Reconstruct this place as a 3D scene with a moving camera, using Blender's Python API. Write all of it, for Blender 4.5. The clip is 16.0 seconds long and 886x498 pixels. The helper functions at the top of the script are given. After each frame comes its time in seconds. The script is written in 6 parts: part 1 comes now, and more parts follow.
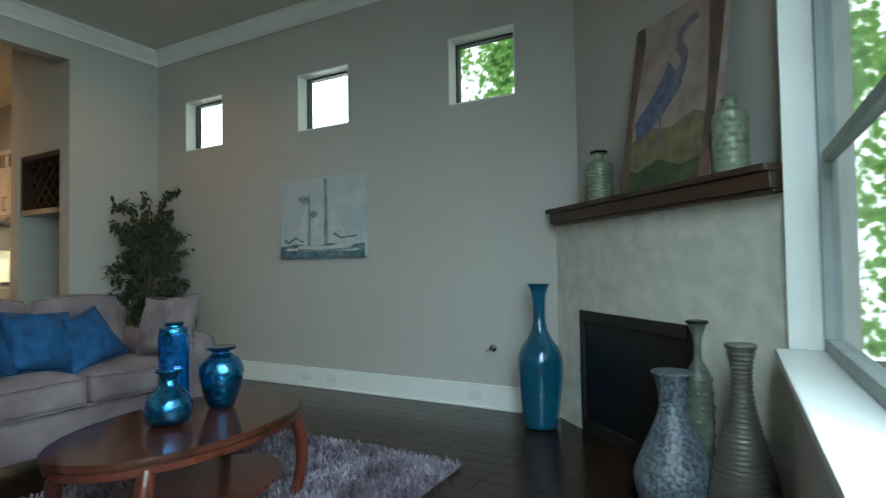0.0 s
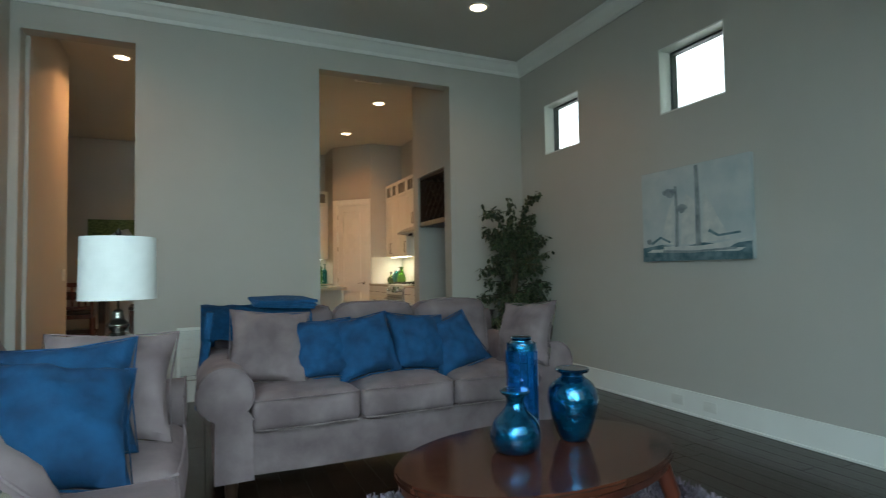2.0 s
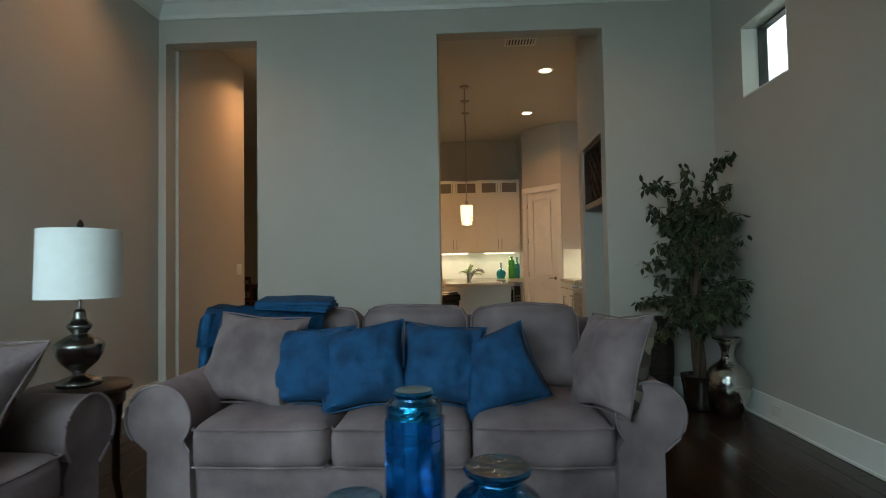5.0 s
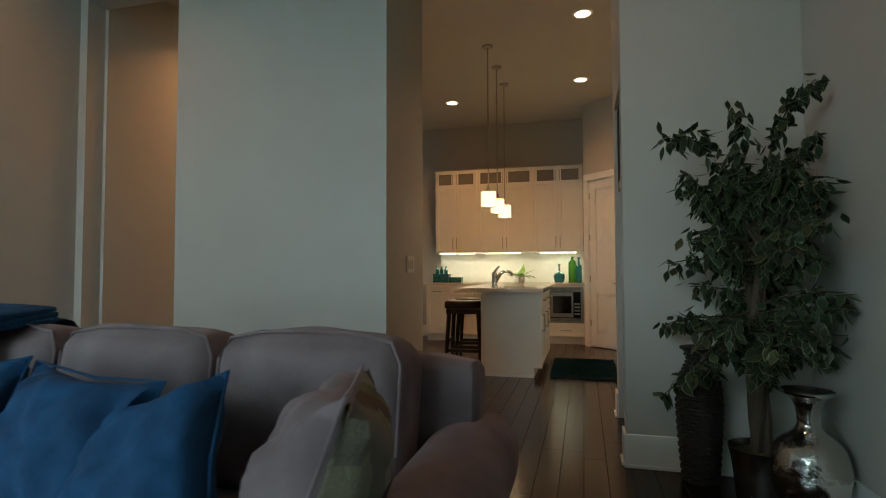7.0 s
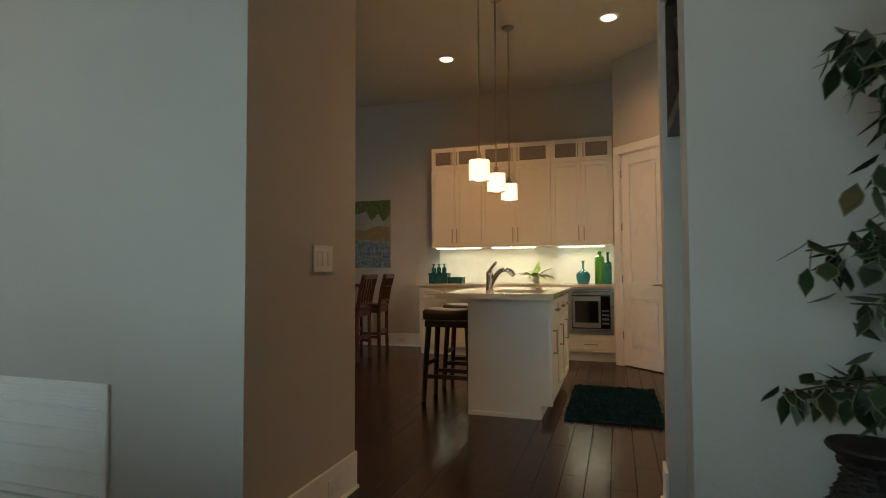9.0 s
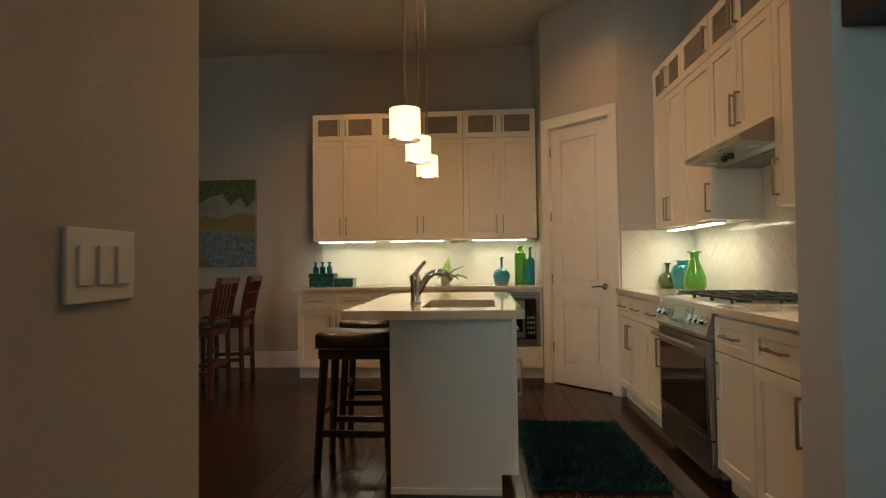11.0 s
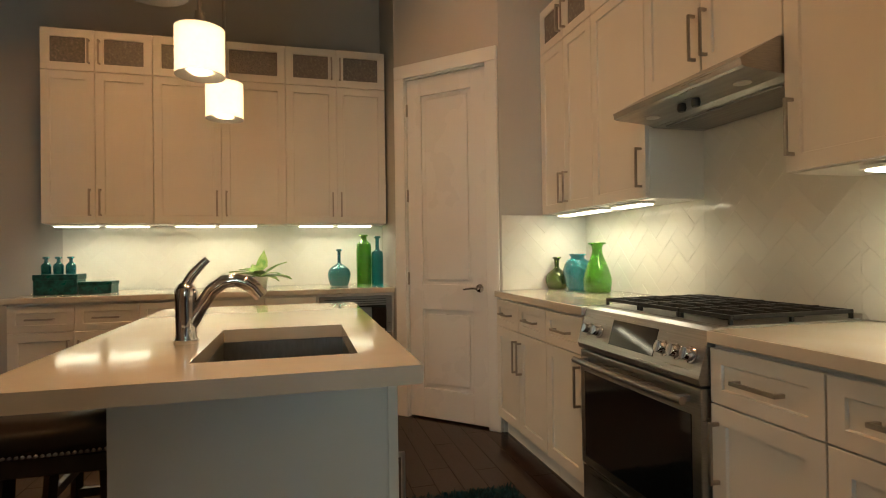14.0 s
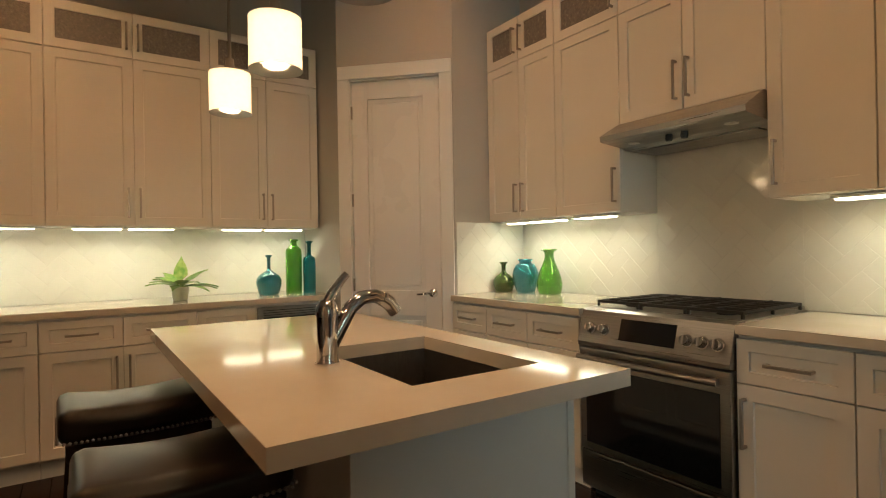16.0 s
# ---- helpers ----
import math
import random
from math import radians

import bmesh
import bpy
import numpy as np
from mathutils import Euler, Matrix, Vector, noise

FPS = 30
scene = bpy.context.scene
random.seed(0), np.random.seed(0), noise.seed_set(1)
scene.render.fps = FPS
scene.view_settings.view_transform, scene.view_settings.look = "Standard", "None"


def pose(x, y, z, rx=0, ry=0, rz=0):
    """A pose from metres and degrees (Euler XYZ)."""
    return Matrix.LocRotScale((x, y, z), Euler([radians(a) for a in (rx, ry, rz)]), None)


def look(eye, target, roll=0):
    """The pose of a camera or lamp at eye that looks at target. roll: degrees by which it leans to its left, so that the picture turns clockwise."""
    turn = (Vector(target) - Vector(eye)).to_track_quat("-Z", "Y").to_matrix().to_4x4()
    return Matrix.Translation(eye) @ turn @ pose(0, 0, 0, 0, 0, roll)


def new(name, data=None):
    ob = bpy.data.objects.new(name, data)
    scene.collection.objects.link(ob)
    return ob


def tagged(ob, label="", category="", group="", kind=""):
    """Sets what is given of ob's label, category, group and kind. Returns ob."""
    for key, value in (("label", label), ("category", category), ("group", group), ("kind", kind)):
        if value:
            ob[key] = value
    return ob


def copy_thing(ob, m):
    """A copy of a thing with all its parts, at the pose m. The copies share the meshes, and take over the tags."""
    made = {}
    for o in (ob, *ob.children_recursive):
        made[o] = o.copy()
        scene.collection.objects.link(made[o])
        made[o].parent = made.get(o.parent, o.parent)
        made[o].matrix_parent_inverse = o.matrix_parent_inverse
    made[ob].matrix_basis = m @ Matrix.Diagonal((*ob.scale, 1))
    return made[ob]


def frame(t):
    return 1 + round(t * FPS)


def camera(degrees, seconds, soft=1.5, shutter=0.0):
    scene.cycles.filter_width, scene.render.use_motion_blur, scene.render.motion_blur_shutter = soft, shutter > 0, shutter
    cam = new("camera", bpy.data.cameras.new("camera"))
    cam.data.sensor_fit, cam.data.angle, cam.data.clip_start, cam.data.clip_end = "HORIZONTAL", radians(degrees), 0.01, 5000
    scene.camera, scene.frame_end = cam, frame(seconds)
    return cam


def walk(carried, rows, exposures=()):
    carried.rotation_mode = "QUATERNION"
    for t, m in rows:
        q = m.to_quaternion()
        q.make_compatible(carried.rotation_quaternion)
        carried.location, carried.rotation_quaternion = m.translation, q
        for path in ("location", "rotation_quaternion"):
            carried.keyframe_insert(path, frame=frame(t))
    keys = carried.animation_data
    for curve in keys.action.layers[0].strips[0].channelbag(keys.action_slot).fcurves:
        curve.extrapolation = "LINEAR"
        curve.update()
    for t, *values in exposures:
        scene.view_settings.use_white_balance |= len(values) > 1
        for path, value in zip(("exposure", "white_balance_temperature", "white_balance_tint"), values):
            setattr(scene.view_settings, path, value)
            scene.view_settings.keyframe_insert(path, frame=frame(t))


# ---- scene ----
cam = camera(79.0, 16.0, soft=1.0, shutter=0.25)
PATH = [
    (0, (-0.165, -0.072, 1.116), (-1.114, 1.687, 1.176), -0.9),
    (0.5, (-0.277, 0.08, 1.144), (-1.465, 1.688, 1.205), -0.9),
    (1, (-0.353, 0.167, 1.136), (-1.751, 1.596, 1.2), -0.9),
    (1.5, (-0.444, 0.238, 1.15), (-2.073, 1.395, 1.222), -0.8),
    (2, (-0.515, 0.309, 1.152), (-2.339, 1.126, 1.232), -0.9),
    (2.5, (-0.556, 0.396, 1.154), (-2.493, 0.886, 1.24), -0.8),
    (3, (-0.607, 0.527, 1.149), (-2.583, 0.821, 1.237), -0.7),
    (3.5, (-0.701, 0.723, 1.151), (-2.692, 0.881, 1.239), -0.8),
    (4, (-0.822, 0.983, 1.141), (-2.819, 1.054, 1.228), -0.9),
    (4.5, (-0.978, 1.288, 1.142), (-2.976, 1.259, 1.217), -0.9),
    (4.7, (-1.072, 1.427, 1.142), (-3.07, 1.376, 1.214), -1.0),
    (6.8, (-2.521, 2.575, 1.108), (-4.462, 2.098, 1.194), -0.0),
    (7, (-2.677, 2.627, 1.113), (-4.61, 2.121, 1.196), -0.2),
    (7.5, (-3.083, 2.698, 1.101), (-5.005, 2.149, 1.184), -0.2),
    (8, (-3.483, 2.728, 1.081), (-5.384, 2.11, 1.163), -0.2),
    (8.2, (-3.647, 2.732, 1.089), (-5.544, 2.103, 1.168), -0.2),
    (10.3, (-5.262, 2.216, 1.135), (-7.225, 1.837, 1.193), -0.6),
    (10.5, (-5.36, 2.119, 1.146), (-7.338, 1.834, 1.2), -0.6),
    (11, (-5.652, 2.008, 1.161), (-7.647, 1.877, 1.215), -0.7),
    (11.5, (-5.909, 1.93, 1.173), (-7.907, 1.984, 1.222), -0.6),
    (12, (-6.147, 1.91, 1.211), (-8.138, 2.088, 1.246), -0.7),
    (12.5, (-6.364, 1.958, 1.205), (-8.351, 2.186, 1.24), -0.7),
    (13, (-6.549, 1.979, 1.196), (-8.533, 2.233, 1.218), -0.8),
    (13.5, (-6.784, 1.972, 1.191), (-8.74, 2.389, 1.208), -0.7),
    (14, (-7.057, 1.968, 1.183), (-8.992, 2.476, 1.197), -0.8),
    (14.5, (-7.25, 1.842, 1.212), (-9.164, 2.423, 1.23), -0.9),
    (15, (-7.329, 1.653, 1.22), (-9.204, 2.349, 1.232), -1.0),
    (15.5, (-7.34, 1.389, 1.248), (-9.121, 2.298, 1.254), -1.0),
    (16, (-7.384, 1.107, 1.234), (-9.041, 2.226, 1.239), -1.0),
]
EXPOSURE = [(0, 0.28), (0.5, 0.22), (1.5, 0.05), (3.5, -0.15), (4.7, -0.2), (7, -0.22), (8.2, -0.1), (10.5, -0.32), (12, -0.17), (16, -0.2)]
walk(cam, [(t, look(eye, target, roll)) for t, eye, target, roll in PATH], exposures=EXPOSURE)

# ---- light ----
world = bpy.data.worlds.new("sky")
scene.world = world
world.use_nodes = True
wn = world.node_tree
sky = wn.nodes.new("ShaderNodeTexSky")
sky.sky_type, sky.sun_disc = "NISHITA", False
sky.sun_elevation, sky.sun_rotation = radians(38), radians(60)
wn.links.new(sky.outputs[0], wn.nodes["Background"].inputs[0])
wn.nodes["Background"].inputs[1].default_value = 0.1


def lamp(name, kind, at, power, colour, aim=None, size=0.1, size_y=None, spread=180):
    data = bpy.data.lights.new(name, kind)
    data.energy, data.color = power, colour
    if kind == "AREA":
        data.shape, data.size, data.spread = ("RECTANGLE" if size_y else "DISK"), size, radians(spread)
        if size_y:
            data.size_y = size_y
    elif kind == "POINT":
        data.shadow_soft_size = size
    ob = new(name, data)
    ob.matrix_world = look(at, aim or (at[0], at[1] + 0.0001, at[2] - 1))
    return ob


sun = bpy.data.lights.new("sun", "SUN")
sun.energy, sun.angle, sun.color = 2.0, radians(8), (1.0, 0.95, 0.88)
new("sun", sun).matrix_world = look((0, 0, 0), (-0.5, -0.75, -0.85))

DAY, WARM, STRIP = (0.6, 0.86, 0.96), (1.0, 0.47, 0.18), (1.0, 0.93, 0.66)
for wz in (1.0, 1.45, 1.9, 2.35, 2.8):  # daylight falls in from the sky above
    lamp("window_light", "AREA", (0.2, -0.2, wz), 31, DAY, (-0.8, -0.2, wz - 1.7), 2.7, 0.38, 180)
CANS = [(-7.95, 2.65), (-9.8, 2.62), (-10.3, 0.78), (-7.39, -0.52)]
for cx, cy in CANS:
    lamp("can_light", "AREA", (cx, cy, 3.585), 17 if cy < 1 else 10.5, WARM, None, 0.13, None, 130)
lamp("can_light", "AREA", (-4.85, 2.65, 3.585), 3.5, WARM, None, 0.13, None, 130)
lamp("can_light", "AREA", (-4.85, -0.55, 3.585), 5.5, WARM, None, 0.13, None, 130)


# ---- materials ----
def mat(name, colour, rough=0.5, metal=0.0, second=None, scale=6.0, stretch=(1, 1, 1), bump=0.0, bump_scale=60.0,
        coat=0.0, sheen=0.0, glow=None, vary=0.0, island=0.0, rough_vary=0.08, glass=0.0, ior=1.45, alpha=1.0):
    m = bpy.data.materials.new(name)
    m.use_nodes = True
    t = m.node_tree
    b = t.nodes["Principled BSDF"]
    tc = t.nodes.new("ShaderNodeTexCoord")
    mp = t.nodes.new("ShaderNodeMapping")
    mp.inputs["Scale"].default_value = stretch
    t.links.new(tc.outputs["Object"], mp.inputs[0])
    n = t.nodes.new("ShaderNodeTexNoise")
    n.inputs["Scale"].default_value, n.inputs["Detail"].default_value = scale, 6
    t.links.new(mp.outputs[0], n.inputs[0])
    ramp = t.nodes.new("ShaderNodeMix")
    ramp.data_type = "RGBA"
    second = second or tuple(c * 0.88 for c in colour)
    ramp.inputs[6].default_value, ramp.inputs[7].default_value = (*colour, 1), (*second, 1)
    cr = t.nodes.new("ShaderNodeMapRange")
    cr.inputs[1].default_value, cr.inputs[2].default_value = 0.35, 0.65
    t.links.new(n.outputs[0], cr.inputs[0])
    t.links.new(cr.outputs[0], ramp.inputs[0])
    out = ramp.outputs[2]
    if vary or island:
        hsv = t.nodes.new("ShaderNodeHueSaturation")
        mr = t.nodes.new("ShaderNodeMapRange")
        amount = vary or island
        mr.inputs[3].default_value, mr.inputs[4].default_value = 1 - amount, 1 + amount
        if vary:
            t.links.new(t.nodes.new("ShaderNodeObjectInfo").outputs["Random"], mr.inputs[0])
        else:
            t.links.new(t.nodes.new("ShaderNodeNewGeometry").outputs["Random Per Island"], mr.inputs[0])
        t.links.new(mr.outputs[0], hsv.inputs["Value"])
        t.links.new(out, hsv.inputs["Color"])
        out = hsv.outputs[0]
    t.links.new(out, b.inputs["Base Color"])
    rr = t.nodes.new("ShaderNodeMapRange")
    rr.inputs[3].default_value, rr.inputs[4].default_value = max(0.02, rough - rough_vary), min(1, rough + rough_vary)
    t.links.new(n.outputs[0], rr.inputs[0])
    t.links.new(rr.outputs[0], b.inputs["Roughness"])
    b.inputs["Metallic"].default_value = metal
    b.inputs["Coat Weight"].default_value = coat
    b.inputs["Coat Roughness"].default_value = 0.08
    b.inputs["IOR"].default_value = ior
    if sheen:
        b.inputs["Sheen Weight"].default_value, b.inputs["Sheen Roughness"].default_value = sheen, 0.4
        b.inputs["Sheen Tint"].default_value = (*[min(1, c * 2.2) for c in colour], 1)
    if glass:
        b.inputs["Transmission Weight"].default_value = glass
    b.inputs["Alpha"].default_value = alpha
    if glow:
        b.inputs["Emission Color"].default_value = (*glow[:3], 1)
        b.inputs["Emission Strength"].default_value = glow[3]
    if bump:
        n2 = t.nodes.new("ShaderNodeTexNoise")
        n2.inputs["Scale"].default_value, n2.inputs["Detail"].default_value = bump_scale, 4
        t.links.new(mp.outputs[0], n2.inputs[0])
        bp = t.nodes.new("ShaderNodeBump")
        bp.inputs["Strength"].default_value, bp.inputs["Distance"].default_value = bump, 0.01
        t.links.new(n2.outputs[0], bp.inputs["Height"])
        t.links.new(bp.outputs[0], b.inputs["Normal"])
    return m


WALL = mat("wall_paint", (0.47, 0.45, 0.415), 0.62, second=(0.455, 0.435, 0.40), scale=1.5, bump=0.12, bump_scale=90)
CEIL = mat("ceiling_paint", (0.58, 0.56, 0.52), 0.8, second=(0.57, 0.55, 0.51), scale=2, bump=0.1, bump_scale=120)
TRIM = mat("white_trim_paint", (0.78, 0.78, 0.75), 0.35, second=(0.75, 0.75, 0.72), scale=3)
CAB = mat("cabinet_paint", (0.74, 0.72, 0.66), 0.33, second=(0.71, 0.69, 0.63), scale=2.5)
DOORP = mat("door_paint", (0.76, 0.755, 0.73), 0.28, second=(0.74, 0.735, 0.71), scale=2)
FLOOR = mat("dark_wood_floor", (0.017, 0.0085, 0.0055), 0.22, second=(0.029, 0.0135, 0.008), scale=9, stretch=(0.4, 3, 1),
            bump=0.07, bump_scale=9, vary=0.2, rough_vary=0.05, ior=1.4)
FLOORJ = mat("dark_wood_floor_far", (0.017, 0.0085, 0.0055), 0.22, second=(0.029, 0.0135, 0.008), scale=9, stretch=(0.4, 3, 1),
             bump=0.07, bump_scale=9, island=0.2, rough_vary=0.05, ior=1.4)
JOINT = mat("floor_joint", (0.008, 0.006, 0.005), 0.8)
STUCCO = mat("stone_plaster", (0.64, 0.61, 0.53), 0.6, second=(0.5, 0.49, 0.42), scale=9, bump=0.3, bump_scale=30)
DARKWOOD = mat("espresso_wood", (0.035, 0.018, 0.012), 0.35, second=(0.06, 0.03, 0.018), scale=9, stretch=(0.5, 4, 4), bump=0.1)
CHERRY = mat("cherry_wood", (0.085, 0.019, 0.01), 0.3, second=(0.045, 0.012, 0.008), scale=10, stretch=(1, 1, 0.25), bump=0.08, coat=0.3)
TABLETOP = mat("dark_polished_wood", (0.035, 0.012, 0.008), 0.14, second=(0.06, 0.018, 0.01), scale=8, stretch=(4, 0.4, 1), coat=0.25)
VELVET = mat("grey_velvet", (0.118, 0.083, 0.088), 0.85, second=(0.205, 0.154, 0.16), scale=5, sheen=0.4, bump=0.3, bump_scale=18)
BLUEV = mat("blue_velvet", (0.001, 0.06, 0.16), 0.85, second=(0.001, 0.03, 0.085), scale=9, sheen=0.04, bump=0.5, bump_scale=20)
KNIT = mat("blue_knit", (0.002, 0.07, 0.18), 0.9, second=(0.0015, 0.045, 0.12), scale=30, sheen=0.06, bump=0.8, bump_scale=150)
GLASSB = mat("blue_mercury_glass", (0.006, 0.2, 0.42), 0.06, 0.9, second=(0.002, 0.05, 0.14), scale=20, bump=1.0, bump_scale=24, coat=1)
MOSAIC = mat("blue_mosaic_glass", (0.005, 0.14, 0.42), 0.12, 0.7, second=(0.003, 0.06, 0.25), scale=40, coat=0.8, island=0.5)
BLUEGLASS = mat("sea_blue_glass", (0.02, 0.34, 0.52), 0.05, 0.0, second=(0.012, 0.26, 0.44), scale=9, bump=0.3, bump_scale=14, glass=0.8, coat=1)
TEAL = mat("teal_glass", (0.02, 0.42, 0.5), 0.08, second=(0.015, 0.33, 0.42), scale=40, glass=0.65, coat=0.8, bump=0.35, bump_scale=70)
GREEN = mat("green_glass", (0.2, 0.62, 0.06), 0.06, second=(0.16, 0.52, 0.05), scale=12, glass=0.7, coat=0.8)
OLIVE = mat("olive_glass", (0.16, 0.26, 0.05), 0.07, second=(0.1, 0.18, 0.04), scale=18, glass=0.6, coat=0.8)
CHROME = mat("polished_chrome", (0.75, 0.75, 0.76), 0.06, 1.0, second=(0.7, 0.7, 0.71), rough_vary=0.03)
SILVER = mat("hammered_silver", (0.6, 0.59, 0.57), 0.14, 1.0, bump=0.6, bump_scale=28, rough_vary=0.05)
PEWTER = mat("pewter", (0.28, 0.26, 0.25), 0.25, 1.0, second=(0.2, 0.19, 0.18), scale=8)
STEEL = mat("brushed_steel", (0.38, 0.37, 0.355), 0.3, 1.0, second=(0.33, 0.32, 0.31), scale=30, stretch=(0.1, 1, 8))
NICKEL = mat("satin_nickel", (0.42, 0.39, 0.35), 0.32, 1.0)
SINKM = mat("sink_steel", (0.3, 0.29, 0.28), 0.38, 1.0, scale=30, stretch=(0.2, 3, 1))
IRON = mat("black_iron", (0.012, 0.012, 0.012), 0.5, 0.0, bump=0.2, bump_scale=120)
BLACKGLASS = mat("black_glass", (0.006, 0.006, 0.007), 0.06, coat=0.6, rough_vary=0.02)
FIREGLASS = mat("sooty_glass", (0.006, 0.006, 0.007), 0.32, rough_vary=0.06)
BLACK = mat("black_plastic", (0.012, 0.012, 0.012), 0.4)
SOOT = mat("firebox_black", (0.006, 0.006, 0.006), 0.6, bump=0.2)
LEATHER = mat("dark_leather", (0.012, 0.0085, 0.007), 0.3, second=(0.016, 0.011, 0.009), scale=5, bump=0.012, bump_scale=12, rough_vary=0.05)
LEGWOOD = mat("black_stained_wood", (0.014, 0.009, 0.007), 0.38, second=(0.024, 0.015, 0.011), scale=8, stretch=(3, 3, 0.3))
QUARTZ = mat("cream_quartz", (0.66, 0.62, 0.53), 0.09, second=(0.62, 0.575, 0.48), scale=5, coat=0.3, rough_vary=0.04)
TILE = mat("glazed_white_tile", (0.72, 0.71, 0.65), 0.1, second=(0.7, 0.69, 0.63), vary=0.012, rough_vary=0.03, bump=0.02, bump_scale=5)
GROUT = mat("pale_grout", (0.72, 0.71, 0.65), 0.8, bump=0.2, bump_scale=150)
GLOWSTRIP = mat("lamp_diffuser", (0.9, 0.88, 0.8), 0.4, glow=(1.0, 0.94, 0.68, 9))
GLOWCAN = mat("can_lens", (0.9, 0.88, 0.8), 0.4, glow=(1.0, 0.8, 0.52, 9))
GLOWSHADE = mat("frosted_shade", (0.9, 0.8, 0.6), 0.5, glow=(1.0, 0.74, 0.4, 3.4))
SHEER = mat("sheer_cream_organza", (0.85, 0.72, 0.5), 0.8, second=(0.8, 0.67, 0.45), scale=60, alpha=0.6, glow=(1.0, 0.78, 0.45, 1.5))
LINEN = mat("white_linen_shade", (0.8, 0.8, 0.79), 0.9, second=(0.77, 0.77, 0.76), scale=20, bump=0.25, bump_scale=220)
CLEAR = mat("window_glass", (1, 1, 1), 0.02, glass=1.0, ior=1.03, rough_vary=0.0)
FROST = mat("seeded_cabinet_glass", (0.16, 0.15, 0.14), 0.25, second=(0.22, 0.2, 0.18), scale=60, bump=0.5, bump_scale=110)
FRAMEM = mat("window_frame_dark", (0.05, 0.055, 0.06), 0.4)
VINYL = mat("window_frame_grey", (0.3, 0.34, 0.34), 0.45)
BARK = mat("ficus_bark", (0.09, 0.06, 0.04), 0.85, second=(0.05, 0.033, 0.022), scale=14, stretch=(1, 1, 0.3), bump=0.6, bump_scale=40)
LEAF = mat("ficus_leaf", (0.011, 0.028, 0.011), 0.45, second=(0.024, 0.042, 0.017), scale=18, island=0.5)
LEAFEDGE = mat("ficus_leaf_edge", (0.15, 0.165, 0.085), 0.5, island=0.3)
POTLEAF = mat("potted_leaf", (0.08, 0.26, 0.03), 0.4, second=(0.3, 0.42, 0.12), scale=26, island=0.3)
WICKER = mat("dark_wicker", (0.012, 0.009, 0.008), 0.55, second=(0.03, 0.022, 0.018), scale=40, bump=0.9, bump_scale=70)
SOIL = mat("dry_moss", (0.09, 0.075, 0.03), 0.95, second=(0.05, 0.04, 0.02), scale=30, bump=0.8)
SHAG = mat("mauve_shag", (0.07, 0.05, 0.068), 0.95, second=(0.26, 0.22, 0.26), scale=5, sheen=0.3, island=0.35)
SHAGT = mat("teal_shag", (0.004, 0.045, 0.05), 0.95, second=(0.003, 0.028, 0.035), scale=7, sheen=0.2, island=0.4)
PLASTIC = mat("white_plastic", (0.75, 0.74, 0.7), 0.35)
GREYCER = mat("mottled_grey_ceramic", (0.025, 0.03, 0.04), 0.35, second=(0.14, 0.165, 0.19), scale=60, bump=0.5, bump_scale=60)
GREENCER = mat("moss_ceramic", (0.06, 0.075, 0.06), 0.35, second=(0.14, 0.16, 0.11), scale=16)
SAGECER = mat("sage_ceramic", (0.16, 0.2, 0.14), 0.3, second=(0.23, 0.26, 0.18), scale=12)
CHAMP = mat("champagne_metal", (0.2, 0.185, 0.165), 0.4, 0.6, second=(0.15, 0.14, 0.125), scale=10)
DARKMETAL = mat("dark_bronze", (0.03, 0.027, 0.025), 0.4, 0.7)
BOXTEAL = mat("teal_mosaic_box", (0.008, 0.11, 0.1), 0.3, second=(0.003, 0.03, 0.035), scale=30)
PETAL = mat("hydrangea_petal", (0.5, 0.46, 0.18), 0.7, second=(0.55, 0.4, 0.12), scale=20, island=0.3)


def patchwork(name, colours, scale):
    """Woven fabric of irregular patches, each of one colour, with a fine weave."""
    m = mat(name, (0.2, 0.16, 0.1), 0.9, bump=0.4, bump_scale=160)
    t = m.node_tree
    tc, vor, ramp = t.nodes.new("ShaderNodeTexCoord"), t.nodes.new("ShaderNodeTexVoronoi"), t.nodes.new("ShaderNodeValToRGB")
    mp = t.nodes.new("ShaderNodeMapping")
    mp.inputs["Scale"].default_value = (1.5, 0.4, 1)
    t.links.new(tc.outputs["Object"], mp.inputs[0])
    vor.inputs["Scale"].default_value = scale
    t.links.new(mp.outputs[0], vor.inputs["Vector"])
    split = t.nodes.new("ShaderNodeSeparateColor")
    t.links.new(vor.outputs["Color"], split.inputs[0])
    t.links.new(split.outputs[0], ramp.inputs[0])
    ramp.color_ramp.interpolation = "CONSTANT"
    ramp.color_ramp.elements.remove(ramp.color_ramp.elements[1])
    for i, c in enumerate(colours):
        e = ramp.color_ramp.elements[0] if i == 0 else ramp.color_ramp.elements.new(i / len(colours))
        e.color = (*c, 1)
    t.links.new(ramp.outputs[0], t.nodes["Principled BSDF"].inputs["Base Color"])
    return m


PATCH = patchwork("patchwork_fabric", [(0.05, 0.035, 0.028), (0.16, 0.135, 0.105), (0.11, 0.055, 0.025), (0.085, 0.07, 0.055), (0.24, 0.215, 0.145), (0.045, 0.05, 0.045), (0.15, 0.125, 0.055)], 15)


